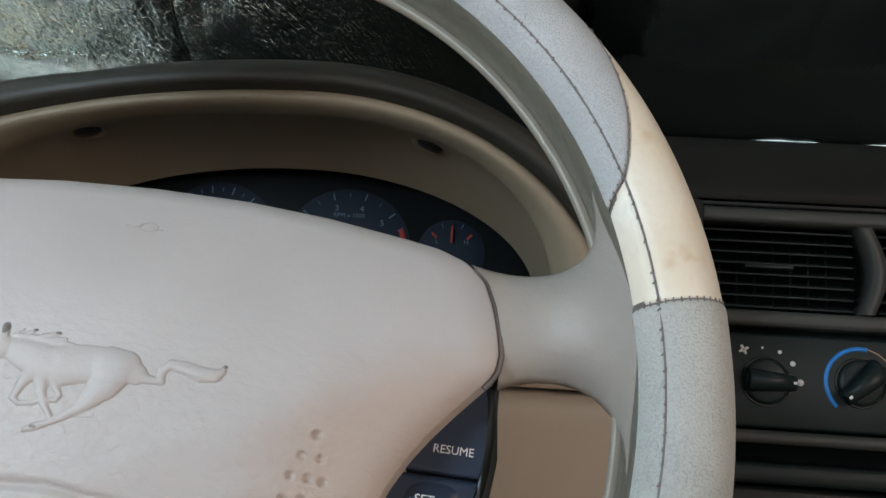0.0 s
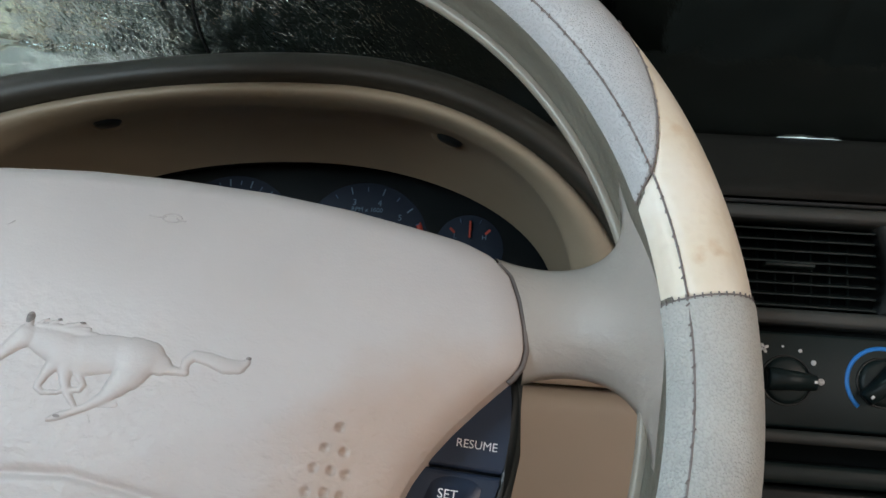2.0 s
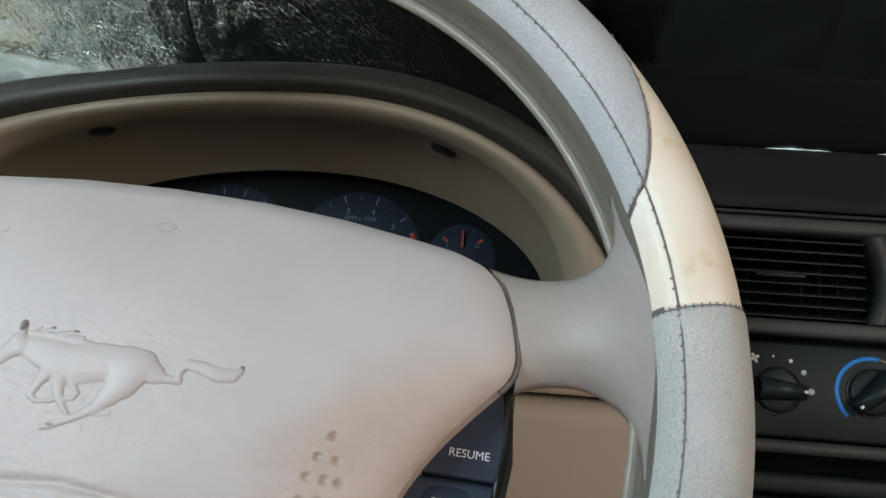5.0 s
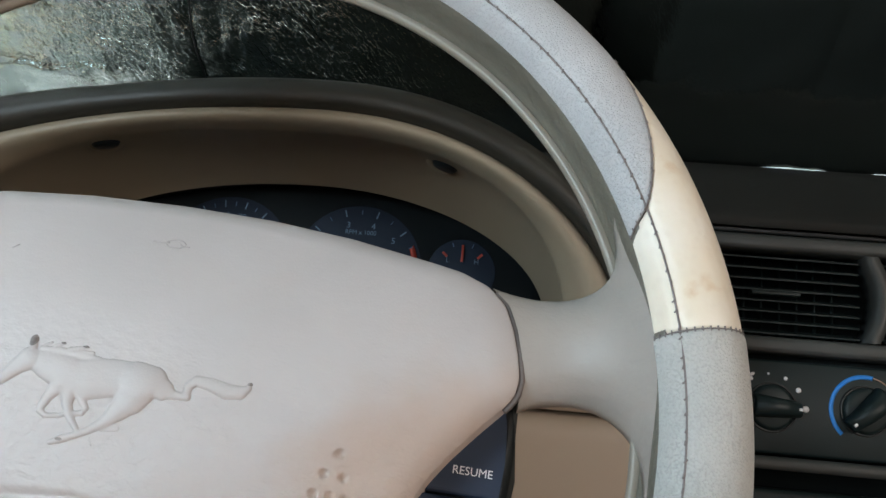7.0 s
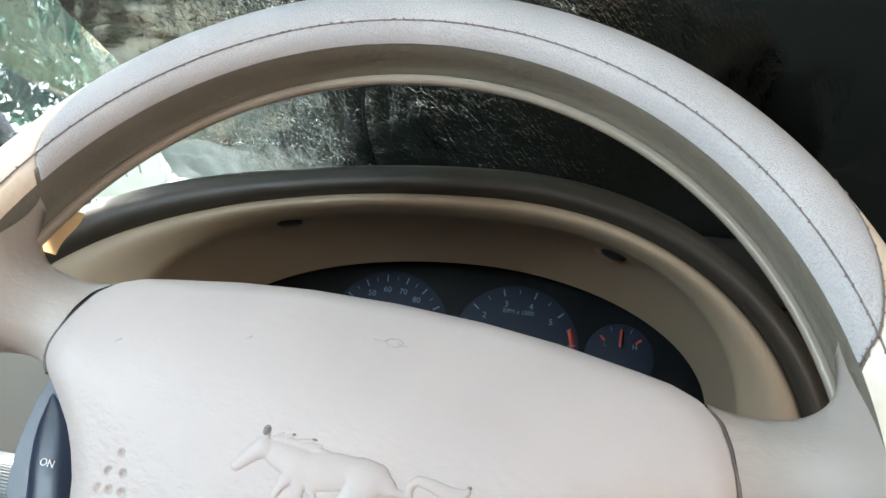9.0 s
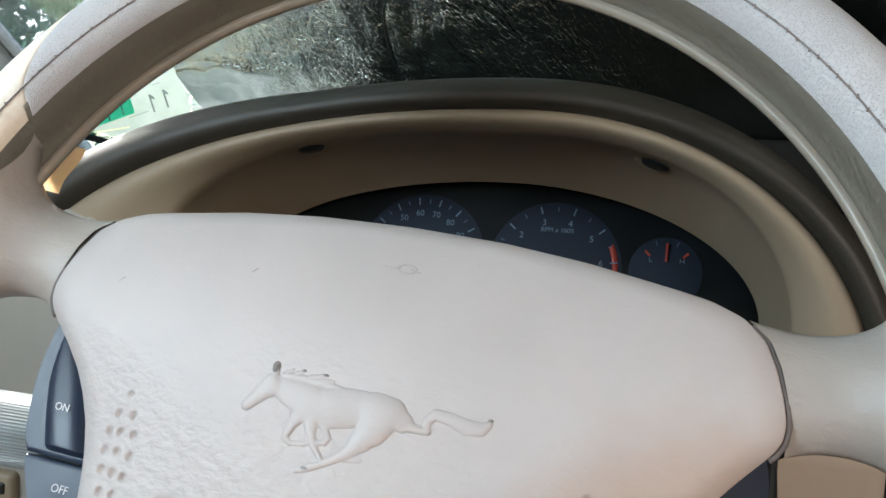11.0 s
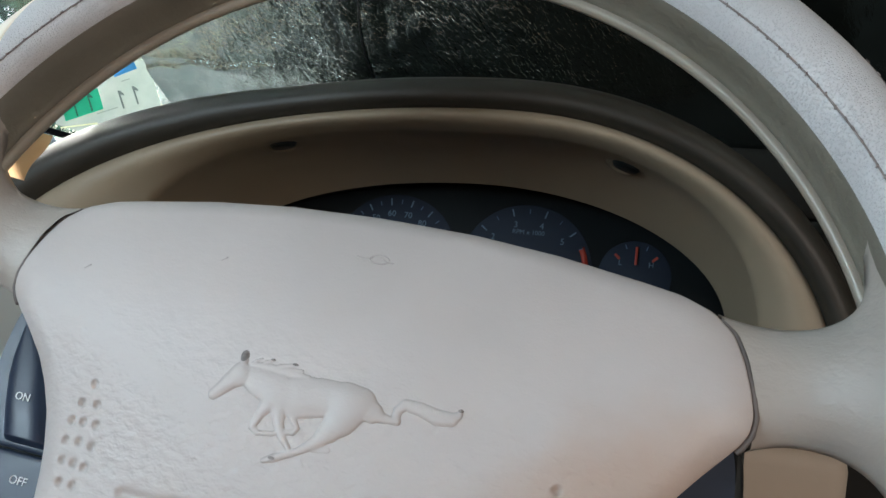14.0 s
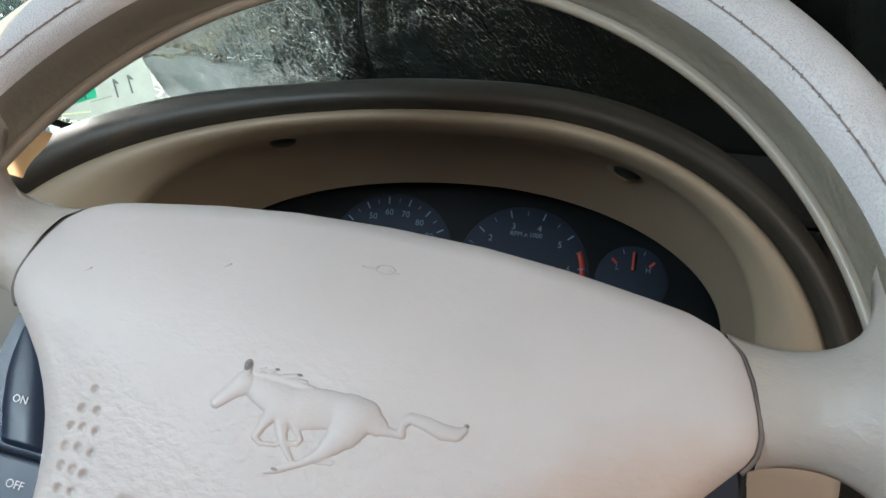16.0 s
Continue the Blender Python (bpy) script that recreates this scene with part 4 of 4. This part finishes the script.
part("upper_frame", block(0.235, 0.95, up(0.7955), up(0.8055), -0.02, 0.0035, 0.003), FRAME, centre, "dark trim above the vents")
part("lower_frame", block(0.235, 0.95, up(0.7285), up(0.7385), -0.02, 0.0035, 0.003), FRAME, centre, "dark trim under the vents")
part("control_plate", block(0.235, 0.95, up(0.6655), up(0.7240), -0.02, -0.0015, 0.002), CONSOLE, centre, "charcoal control plate")
part("ledge", block(0.235, 0.95, up(0.6560), up(0.6640), -0.02, 0.006, 0.003), FRAME, centre, "dark ledge under the controls")
part("slot_back", block(0.235, 0.95, up(0.60), up(0.80), -0.06, -0.021, 0.0), BLACK, centre, "black recess")
part("lower_rail", block(0.235, 0.95, up(0.632), up(0.6445), -0.02, 0.002, 0.003), CONSOLE, centre, "dark lower rail")
part("lower_face", block(0.235, 0.95, up(0.45), up(0.630), -0.02, -0.003, 0.003), BLACK, centre, "black lower face")


def vent(x0, x1, label):
    v = thing("air_vent", CENTRE, label, "air vent", "dash air vents")
    part("housing", block(x0, x1, up(0.7392), up(0.7950), -0.034, -0.030, 0.001), BLACK, v, "black vent housing")
    n = 8
    for k in range(n):
        z = up(0.7425 + 0.0071 * k)
        bm = block(x0 + 0.001, x1 - 0.001, -0.0007, 0.0007, -0.007, 0.007, 0.0005)
        s = part("slat", bm, CONSOLE, v)
        s.matrix_basis = Matrix.Translation((0, z, -0.009)) @ Matrix.Rotation(radians(14), 4, "X")
    m = int((x1 - x0) / 0.0119)
    for k in range(m):
        x = x0 + 0.006 + k * 0.0119
        part("vane", block(x - 0.0005, x + 0.0005, up(0.740), up(0.794), -0.027, -0.0175, 0.0), CONSOLE, v)
    xm = 0.5 * (x0 + x1)
    part("thumb_tab", block(xm - 0.016, xm + 0.016, up(0.7655), up(0.7680), -0.006, 0.0025, 0.0008), CONSOLE, v, "ribbed thumb tab")
    return v


vent(0.252, 0.3655, "black centre air vent with horizontal slats")
vent(0.3790, 0.4940, "black centre air vent with horizontal slats, partly in view")
bm = sheet(lambda s, k: (0.3665 + 0.009 * math.sin(math.pi * s) ** 1.0 + (0.0085 if k in (1, 2) else 0.0), up(0.7390 + 0.0565 * s), (0.002, 0.003, -0.02, -0.02)[(0, 1, 2, 3).index(k)]), steps(0, 1, 20), [0, 1, 2, 3], False, True)
part("vent_divider", bm, FRAME, centre, "bowed divider between the vents")


def knob(name, x, z, r, turn, label):
    k = thing(name, CENTRE @ pose(x, up(z), -0.0015), label, "knob", "heater knobs")
    part("ring", lathe([(r * 1.00, 0.0), (r * 1.02, 0.0012), (r * 1.08, 0.0010), (r * 1.09, 0.0)], 64, closed=False), BLACK, k, "black ring")
    part("disc", lathe([(0.0, 0.0035), (r * 0.80, 0.0035), (r * 0.93, 0.0025), (r * 0.98, 0.0)], 64, closed=False), CONSOLE, k)

    def grip(s, a):
        w = r * (0.52 - 0.20 * s)
        y = -r * 0.95 + 2.1 * r * s
        hgt = 0.0155 * math.sin(math.pi * (0.12 + 0.80 * s)) ** 0.5 - 0.002 * s
        c = math.cos(a)
        return w * math.copysign(abs(c) ** 0.8, c), y, 0.002 + hgt * max(0.0, math.sin(a)) ** 0.6

    bm = sheet(grip, steps(0, 1, 24), steps(0, math.pi, 18))
    bmesh.ops.holes_fill(bm, edges=[e for e in bm.edges if e.is_boundary])
    g = part("grip", bm, CONSOLE, k, "raised tapered grip")
    g.matrix_basis = Matrix.Rotation(radians(turn), 4, "Z")
    mk = part("pointer_mark", block(-0.0009, 0.0009, r * 0.78, r * 1.06, 0.0108, 0.0114, 0.0003), PRINT, g, "white pointer line")
    return k


knob("fan_knob", 0.3070, 0.6940, 0.0150, -92, "black fan speed knob turned to full")
knob("temperature_knob", 0.3665, 0.6965, 0.0150, 132, "black temperature knob turned to cold")
marks = thing("control_markings", CENTRE, "white and blue printed heater markings", "marking")
for x, z, r in ((0.3050, 0.7150, 0.0008), (0.3160, 0.7128, 0.0013), (0.3242, 0.7060, 0.0017), (0.3287, 0.6945, 0.0022)):
    ob = part("dot", lathe([(0.0, 0.0003), (r, 0.0003), (r, 0.0)], 20, closed=False), PRINT, marks)
    ob.matrix_basis = pose(x, up(z), -0.0015)
for k in range(4):
    bm = lathe([(0.0, 0.0003), (0.0014, 0.0003), (0.0014, 0.0)], 12, closed=False)
    ob = part("fan_blade", bm, PRINT, marks)
    ob.matrix_basis = pose(0.2930, up(0.7132), -0.0015) @ Matrix.Rotation(math.pi / 2 * k + 0.5, 4, "Z") @ Matrix.Translation((0.0019, 0, 0)) @ Matrix.Diagonal((1.15, 0.75, 1, 1))
ring_pts = [(r * math.cos(a), r * math.sin(a)) for r, aa in ((0.0232, steps(1.35, 3.95, 40)), (0.0205, steps(3.95, 1.35, 40))) for a in aa]
ob = part("cold_arc", slab(ring_pts, 0, 0.0003), BLUE, marks, "blue cold arc")
ob.matrix_basis = pose(0.3665, up(0.6965), -0.0015)
ring_pts = [(r * math.cos(a), r * math.sin(a)) for r, aa in ((0.0226, steps(0.2, 1.33, 24)), (0.0218, steps(1.33, 0.2, 24))) for a in aa]
ob = part("warm_arc", slab(ring_pts, 0, 0.0003), plain("warm_print", (0.45, 0.30, 0.22), 0.5), marks, "thin pale arc")
ob.matrix_basis = pose(0.3665, up(0.6965), -0.0015)

# ---- turn signal stalk ----
stalk = thing("turn_signal_stalk", pose(-0.13, 0.090, 0.6845, 0, -90, 0), "grey ribbed turn signal stalk on the column", "stalk")
part("stalk_arm", lathe([(0.0, 0.0), (0.010, 0.0), (0.0115, 0.02), (0.0150, 0.030), (0.0, 0.030)], 32, closed=False), BLACK, stalk, "black arm")
prof = ((0.0150, 0.030, 0), (0.0164, 0.0315, 1), (0.0166, 0.078, 1), (0.0158, 0.083, 0), (0.010, 0.083, 0))
bm = sheet(lambda k, q: ((q[0] + q[2] * (0.0006 if k % 4 < 2 else 0.0)) * math.cos(math.tau * k / 272), (q[0] + q[2] * (0.0006 if k % 4 < 2 else 0.0)) * math.sin(math.tau * k / 272), q[1]), range(272), prof, True, False)
part("stalk_grip", bm, STALK, stalk, "grip ribbed lengthwise", smooth=False)
part("stalk_tip", lathe([(0.0168, 0.083), (0.0172, 0.086), (0.0165, 0.12), (0.013, 0.128), (0.0, 0.129)], 48, closed=False), SWITCH, stalk, "dark grey end knob")

# ---- windscreen, sunshade, sticker ----
def screen(x, y, lift=0.0):
    """A point of the windscreen plane, lifted outwards."""
    return Vector((x, y + lift * 0.643, 0.835 + (0.53 - y) * 0.84 + lift * 0.766))


bm = sheet(lambda x, y: screen(x, y, 0.004), steps(-0.62, 0.98, 3), steps(0.66, 0.085, 3))
bmesh.ops.solidify(bm, geom=bm.faces[:], thickness=0.004)
glass = tagged(part("window_1", bm, GLASS), "sloping clear windscreen glass", "window", kind="structure")
glass.visible_shadow = False


def shade_point(x, s, lift=0.0):
    """x across the shade, s metres up its slope from the foot; it leans back to the driver."""
    calm = 0.22 + 0.78 * max(0.0, min(1.0, (0.16 - x) / 0.22))
    off = noise.noise((x * 8, s * 7, 1.7)) * 0.006 + noise.noise((x * 34, s * 26, 4.1)) * 0.0022
    off = lift + calm * (off + 0.0016 * noise.noise((x * 90, s * 55, 8.3)))
    for fold in CREASES:
        off += (0.0022 if fold < 0 else 0.0008) * math.exp(-abs(x - fold - 0.002 * math.sin(60 * s)) / 0.005)
    worn = max(0.0, min(1.0, (-0.13 - x) / 0.08))
    for at, slope, depth in ((0.034, 0.10, 0.0022), (0.056, -0.14, 0.0046), (0.094, 0.22, 0.0030), (0.128, -0.10, 0.0024)):
        off -= 0.5 * worn * depth * math.exp(-((s - at - slope * (x + 0.3) - 0.012 * noise.noise((x * 30, at * 90, 2.0))) / 0.0075) ** 2)
    # the lowest flap is folded back over a ragged edge
    bent = max(0.0, min(1.0, (-0.150 - x) / 0.04))
    under = 0.050 + 0.03 * (x + 0.23) + 0.006 * noise.noise((x * 45, 0.4, 2.0)) - s
    off += bent * (0.28 * max(0.0, under) - 0.0022 * max(0.0, min(1.0, under / 0.002)))
    p = Vector((x, 0.392 - 0.669 * s, 0.859 + 0.743 * s))
    return p + Vector((0, 0.743, 0.669)) * off


CREASES = (-0.106, 0.115, 0.336, 0.557, 0.778)


def shade_left(s):
    return float(np.interp(s, (0.0, 0.06, 0.121, 0.159, 0.22, 0.40), (-0.292, -0.297, -0.310, -0.338, -0.352, -0.36)))


def shade_foot(x):
    """The lower edge rides on the dash, lifted a little in two places."""
    return 0.0013 * max(math.exp(-((x - 0.338) / 0.027) ** 6), 0.8 * math.exp(-((x - 0.480) / 0.078) ** 8)) - 0.0022


shade = thing("sunshade", pose(0, 0, 0), "dark crinkled foil sunshade leaning behind the windscreen", "sunshade")
bounds = [-0.36] + list(CREASES) + [0.978]
for x0, x1 in zip(bounds, bounds[1:]):
    def cell(u, layer, x0=x0, x1=x1):
        v, lift = layer
        s = v * 0.465
        a = shade_left(s) if x0 < -0.3 else x0
        x = a + (x1 - a) * u
        f = shade_foot(x)
        return shade_point(x, f + (0.465 - f) * v, lift)

    near = x0 < 0.1
    rows = steps(0, 1, 250 if near else 110)
    bm = sheet(cell, steps(0, 1, 150 if near else 60), [(v, 0.0) for v in rows] + [(v, 0.0016) for v in rows[::-1]], False, True)
    part("panel", bm, FOIL, shade, "crinkled silver film, dark where it mirrors the dash")
part("crease", tube([shade_point(CREASES[0] + 0.002 * math.sin(60 * s), s, -0.0008) for s in steps(0.004, 0.46, 60)], 0.0006, 6), BLACK, shade, "dark stitched fold")

# sticker on the corner pane, its print seen from behind
left_axis, rise_axis = Vector((-0.900, -0.2267, -0.3724)).normalized(), Vector((-0.3776, -0.0215, 0.9257))
rise_axis = (rise_axis - left_axis * rise_axis.dot(left_axis)).normalized()
SM = Matrix((-left_axis, rise_axis, (-left_axis).cross(rise_axis))).transposed().to_4x4()      # its z looks into the cabin
SM.translation = Vector((-0.3297, 0.438, 0.8687))
sticker = thing("window_sticker", SM, "pale green inspection sticker on the windscreen, read from behind", "sticker")
bm = block(-0.17, 0.02, -0.045, 0.075, -0.0050, -0.0012, 0.0)
pane = part("window_2", bm, GLASS)
pane.matrix_basis = SM
pane.visible_shadow = False
tagged(pane, "clear curved-in corner of the windscreen", "window", kind="structure")

paper = [(0.0, 0.0), (0.0, 0.034)]
paper += [(-0.012 + 0.012 * math.cos(radians(a)), 0.034 + 0.013 * math.sin(radians(a))) for a in range(15, 91, 15)]
paper += [(-0.098, 0.052), (-0.1010, 0.048), (-0.0960, 0.0105), (-0.0760, -0.0030), (-0.0400, -0.0105), (-0.004, -0.008)]
part("paper", flat(paper[::-1]), PAPER, sticker)
part("pale_strip", flat([(-0.094, 0.0075), (-0.060, 0.0015), (-0.060, 0.0000), (-0.092, 0.0060)], 0.0003), STRIP, sticker, "thin yellow line")
part("green_patch", flat([(-0.087, 0.011), (-0.051, 0.0115), (-0.0505, 0.031), (-0.087, 0.030)], 0.0004), GREEN, sticker, "green field")
part("blue_patch", flat([(-0.033, 0.036), (-0.011, 0.0375), (-0.012, 0.045), (-0.033, 0.047)], 0.0004), STICKER_BLUE, sticker, "blue field")
# the ones, seen from behind: their flags point to the other side
for x, y, mat in ((-0.0330, 0.0062, INK), (-0.0195, 0.0062, INK), (-0.0750, 0.0120, GREEN_INK), (-0.0610, 0.0125, GREEN_INK)):
    one = [(0.0010, 0.0), (0.0026, 0.0), (0.0026, 0.0128), (0.0056, 0.0112), (0.0056, 0.0130), (0.0026, 0.0170), (0.0010, 0.0170)]
    part("numeral", flat([(x + a - 0.0018, y + b) for a, b in one], 0.0008), mat, sticker, "mirrored numeral one", smooth=False)
for x, y, w in ((-0.048, 0.0085, 0.020), (-0.024, 0.0300, 0.008)):
    part("print_line", flat([(x - w / 2, y), (x + w / 2, y), (x + w / 2, y + 0.0009), (x - w / 2, y + 0.0009)], 0.0006), STRIP_GREY, sticker, "faint line of small print", smooth=False)

wiper = thing("wiper", SM, "black toothed strip at the foot of the windscreen", "wiper")
a, b = Vector((-0.1150, 0.0190, -0.009)), Vector((-0.0700, -0.0110, -0.009))
along = (b - a).normalized()
side = Vector((along.y, -along.x, 0))
strip = slab([(a + side * 0.0060).to_2d(), (b + side * 0.0060).to_2d(), b.to_2d(), a.to_2d()], -0.012, -0.008)
part("blade", strip, MATTE, wiper, "black rubber strip", smooth=False)
teeth = bmesh.new()
for i in range(22):
    p = a + (b - a) * ((i + 0.5) / 22) - side * 0.0006
    q = [p - along * 0.0008, p + along * 0.0008, p - side * 0.0022]
    f = teeth.faces.new([teeth.verts.new((v.x, v.y, -0.0085)) for v in q])
    bmesh.ops.solidify(teeth, geom=[f], thickness=0.002)
part("teeth", teeth, MATTE, wiper, "row of small black teeth", smooth=False)

# ---- cabin shell ----
def shell(name, bm, mat, label):
    return tagged(part(name, bm, mat, smooth=False), label, name.split("_")[0], kind="structure")


shell("floor", block(-0.70, 1.00, -1.75, 0.75, 0.10, 0.34, 0), CLOTH, "tan carpeted cabin floor")
# Unseen black sheet added so that the foil mirrors a dark footwell.
footwell = thing("footwell_sheet", pose(0, 0, 0), "unseen black sheet added to darken what the foil mirrors", "floor mat")
part("mat", block(-0.635, 0.975, -0.30, 0.655, 0.341, 0.349, 0.003), DARK_SHEET, footwell)
shell("ceiling", block(-0.70, 1.03, -1.75, 0.085, 1.215, 1.25, 0), LINER, "pale fabric headliner")
shell("wall_left", block(-0.70, -0.64, -1.75, 0.75, 0.20, 0.85, 0), BEZEL, "plain beige door panel under the side window")
shell("wall_left_rear", block(-0.70, -0.64, -1.75, -1.25, 0.85, 1.215, 0), LINER, "plain panel behind the side window")
# Unseen panel added to hold back light from the front of the side window.
shell("wall_left_front", block(-0.70, -0.64, -0.42, 0.34, 0.85, 1.215, 0), LINER, "unseen plain panel added to narrow the light from the side window")
shell("wall_right", block(0.98, 1.03, -1.75, 0.75, 0.20, 0.85, 0), BEZEL, "plain beige far door panel")
shell("wall_right_rear", block(0.98, 1.03, -1.75, -1.25, 0.85, 1.215, 0), LINER, "plain panel behind the far window")
shell("wall_right_front", block(0.98, 1.03, -0.20, 0.75, 0.85, 1.215, 0), LINER, "plain panel beside the windscreen")
shell("wall_back", block(-0.64, 0.98, -1.75, -1.70, 0.20, 0.86, 0), CLOTH, "plain tan back of the cabin under the rear window")
shell("window_3", block(-0.690, -0.685, -1.25, -0.42, 0.85, 1.215, 0), GLASS, "clear side window with sun falling through").visible_shadow = False
# Unseen opaque panes added to keep sky light out of the cabin.
shell("window_4", block(1.015, 1.020, -1.25, -0.20, 0.85, 1.215, 0), OPAQUE, "unseen opaque pane keeping sky light out at the far side")
shell("window_5", block(-0.64, 0.98, -1.745, -1.740, 0.86, 1.215, 0), OPAQUE, "unseen opaque pane keeping sky light out at the rear")
shell("wall_front", block(-0.64, 0.98, 0.66, 0.72, 0.20, 0.76, 0), BLACK, "plain dark bulkhead")

foot, head = screen(-0.520, 0.55, -0.006), screen(-0.595, 0.09, -0.006)
pillar = sheet(lambda s, k: foot + (head - foot) * s + Vector(((0.002, 0.012, 0.010), (0.0, -0.010, -0.008), (-0.010, -0.022, -0.018), (-0.085, -0.03, -0.02), (-0.085, 0.04, 0.03))[k]), steps(-0.05, 1.0, 14), [0, 1, 2, 3, 4], False, True)
tagged(part("pillar_trim", pillar, TRIM), "pale grey windscreen pillar trim", "pillar", kind="structure")

# Pale tube added along the pillar edge in place of its sunlit highlight.
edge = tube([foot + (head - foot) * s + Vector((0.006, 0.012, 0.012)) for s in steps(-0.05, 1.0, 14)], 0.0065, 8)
tagged(part("trim", edge, PAINT), "added pale tube for the sunlit highlight along the windscreen pillar", "trim", kind="structure")

# ---- outside ----
tagged(part("ground", sheet(lambda x, y: (x, y, -0.45), steps(-400, 400, 9), steps(-400, 400, 9)), EARTH), "rough grassy ground outside", "ground", kind="structure")
bonnet = thing("bonnet", pose(0, 0, 0), "pale painted bonnet in front of the windscreen", "bonnet")
part("panel", sheet(lambda x, y: (x, y, 0.80 - 0.10 * ((y - 0.72) / 1.2) ** 2 - 0.06 * (x - 0.15) ** 2 / 0.5), steps(-0.62, 0.95, 24), steps(0.68, 1.9, 24)), PAINT, bonnet)


def tree(x, y, height, seed, count):
    r = random.Random(seed)
    t = thing("tree", pose(x, y, -0.45), "leafy green broadleaf tree with gaps of sky", "tree", "trees outside")
    part("trunk", tube([(0.06 * math.sin(k), 0.05 * math.cos(k * 1.3), height * 0.5 * k / 6) for k in range(7)], lambda s: 0.16 * (1 - 0.6 * s), 10), BARK, t)
    bm = bmesh.new()
    centres = []
    for k in range(14):
        a, el = r.uniform(0, math.tau), r.uniform(0.25, 1.0)
        c = Vector((math.cos(a) * height * 0.30 * r.uniform(0.3, 1), math.sin(a) * height * 0.30 * r.uniform(0.3, 1), height * (0.28 + 0.62 * el)))
        centres.append((c, height * r.uniform(0.09, 0.16)))
        part("limb", tube([Vector((0, 0, height * 0.42)) + (c - Vector((0, 0, height * 0.42))) * s for s in (0, 0.5, 1)], lambda s: 0.05 * (1 - 0.7 * s), 6), BARK, t)
    for k in range(count):
        c, s = centres[r.randrange(len(centres))]
        p = c + Vector((r.gauss(0, s), r.gauss(0, s), r.gauss(0, s * 0.8)))
        m = Matrix.Translation(p) @ Euler((r.uniform(0, 6), r.uniform(0, 6), r.uniform(0, 6))).to_matrix().to_4x4()
        w = r.uniform(0.035, 0.085)
        q = [bm.verts.new(m @ Vector(v)) for v in ((-w, 0, 0), (0, -w * 0.45, 0.01), (w, 0, 0), (0, w * 0.45, 0.01))]
        bm.faces.new(q)
    tagged(part("crown", bm, LEAF, t, smooth=False), kind="stuff")
    return t


for i, (x, y, h) in enumerate(((-3.4, 3.4, 3.6), (-5.6, 5.2, 4.6), (-3.6, 6.2, 4.6), (-7.5, 4.6, 5.0), (-2.0, 6.0, 4.4))):
    tree(x, y, h, 20 + i, 13000 if i == 0 else 5000)
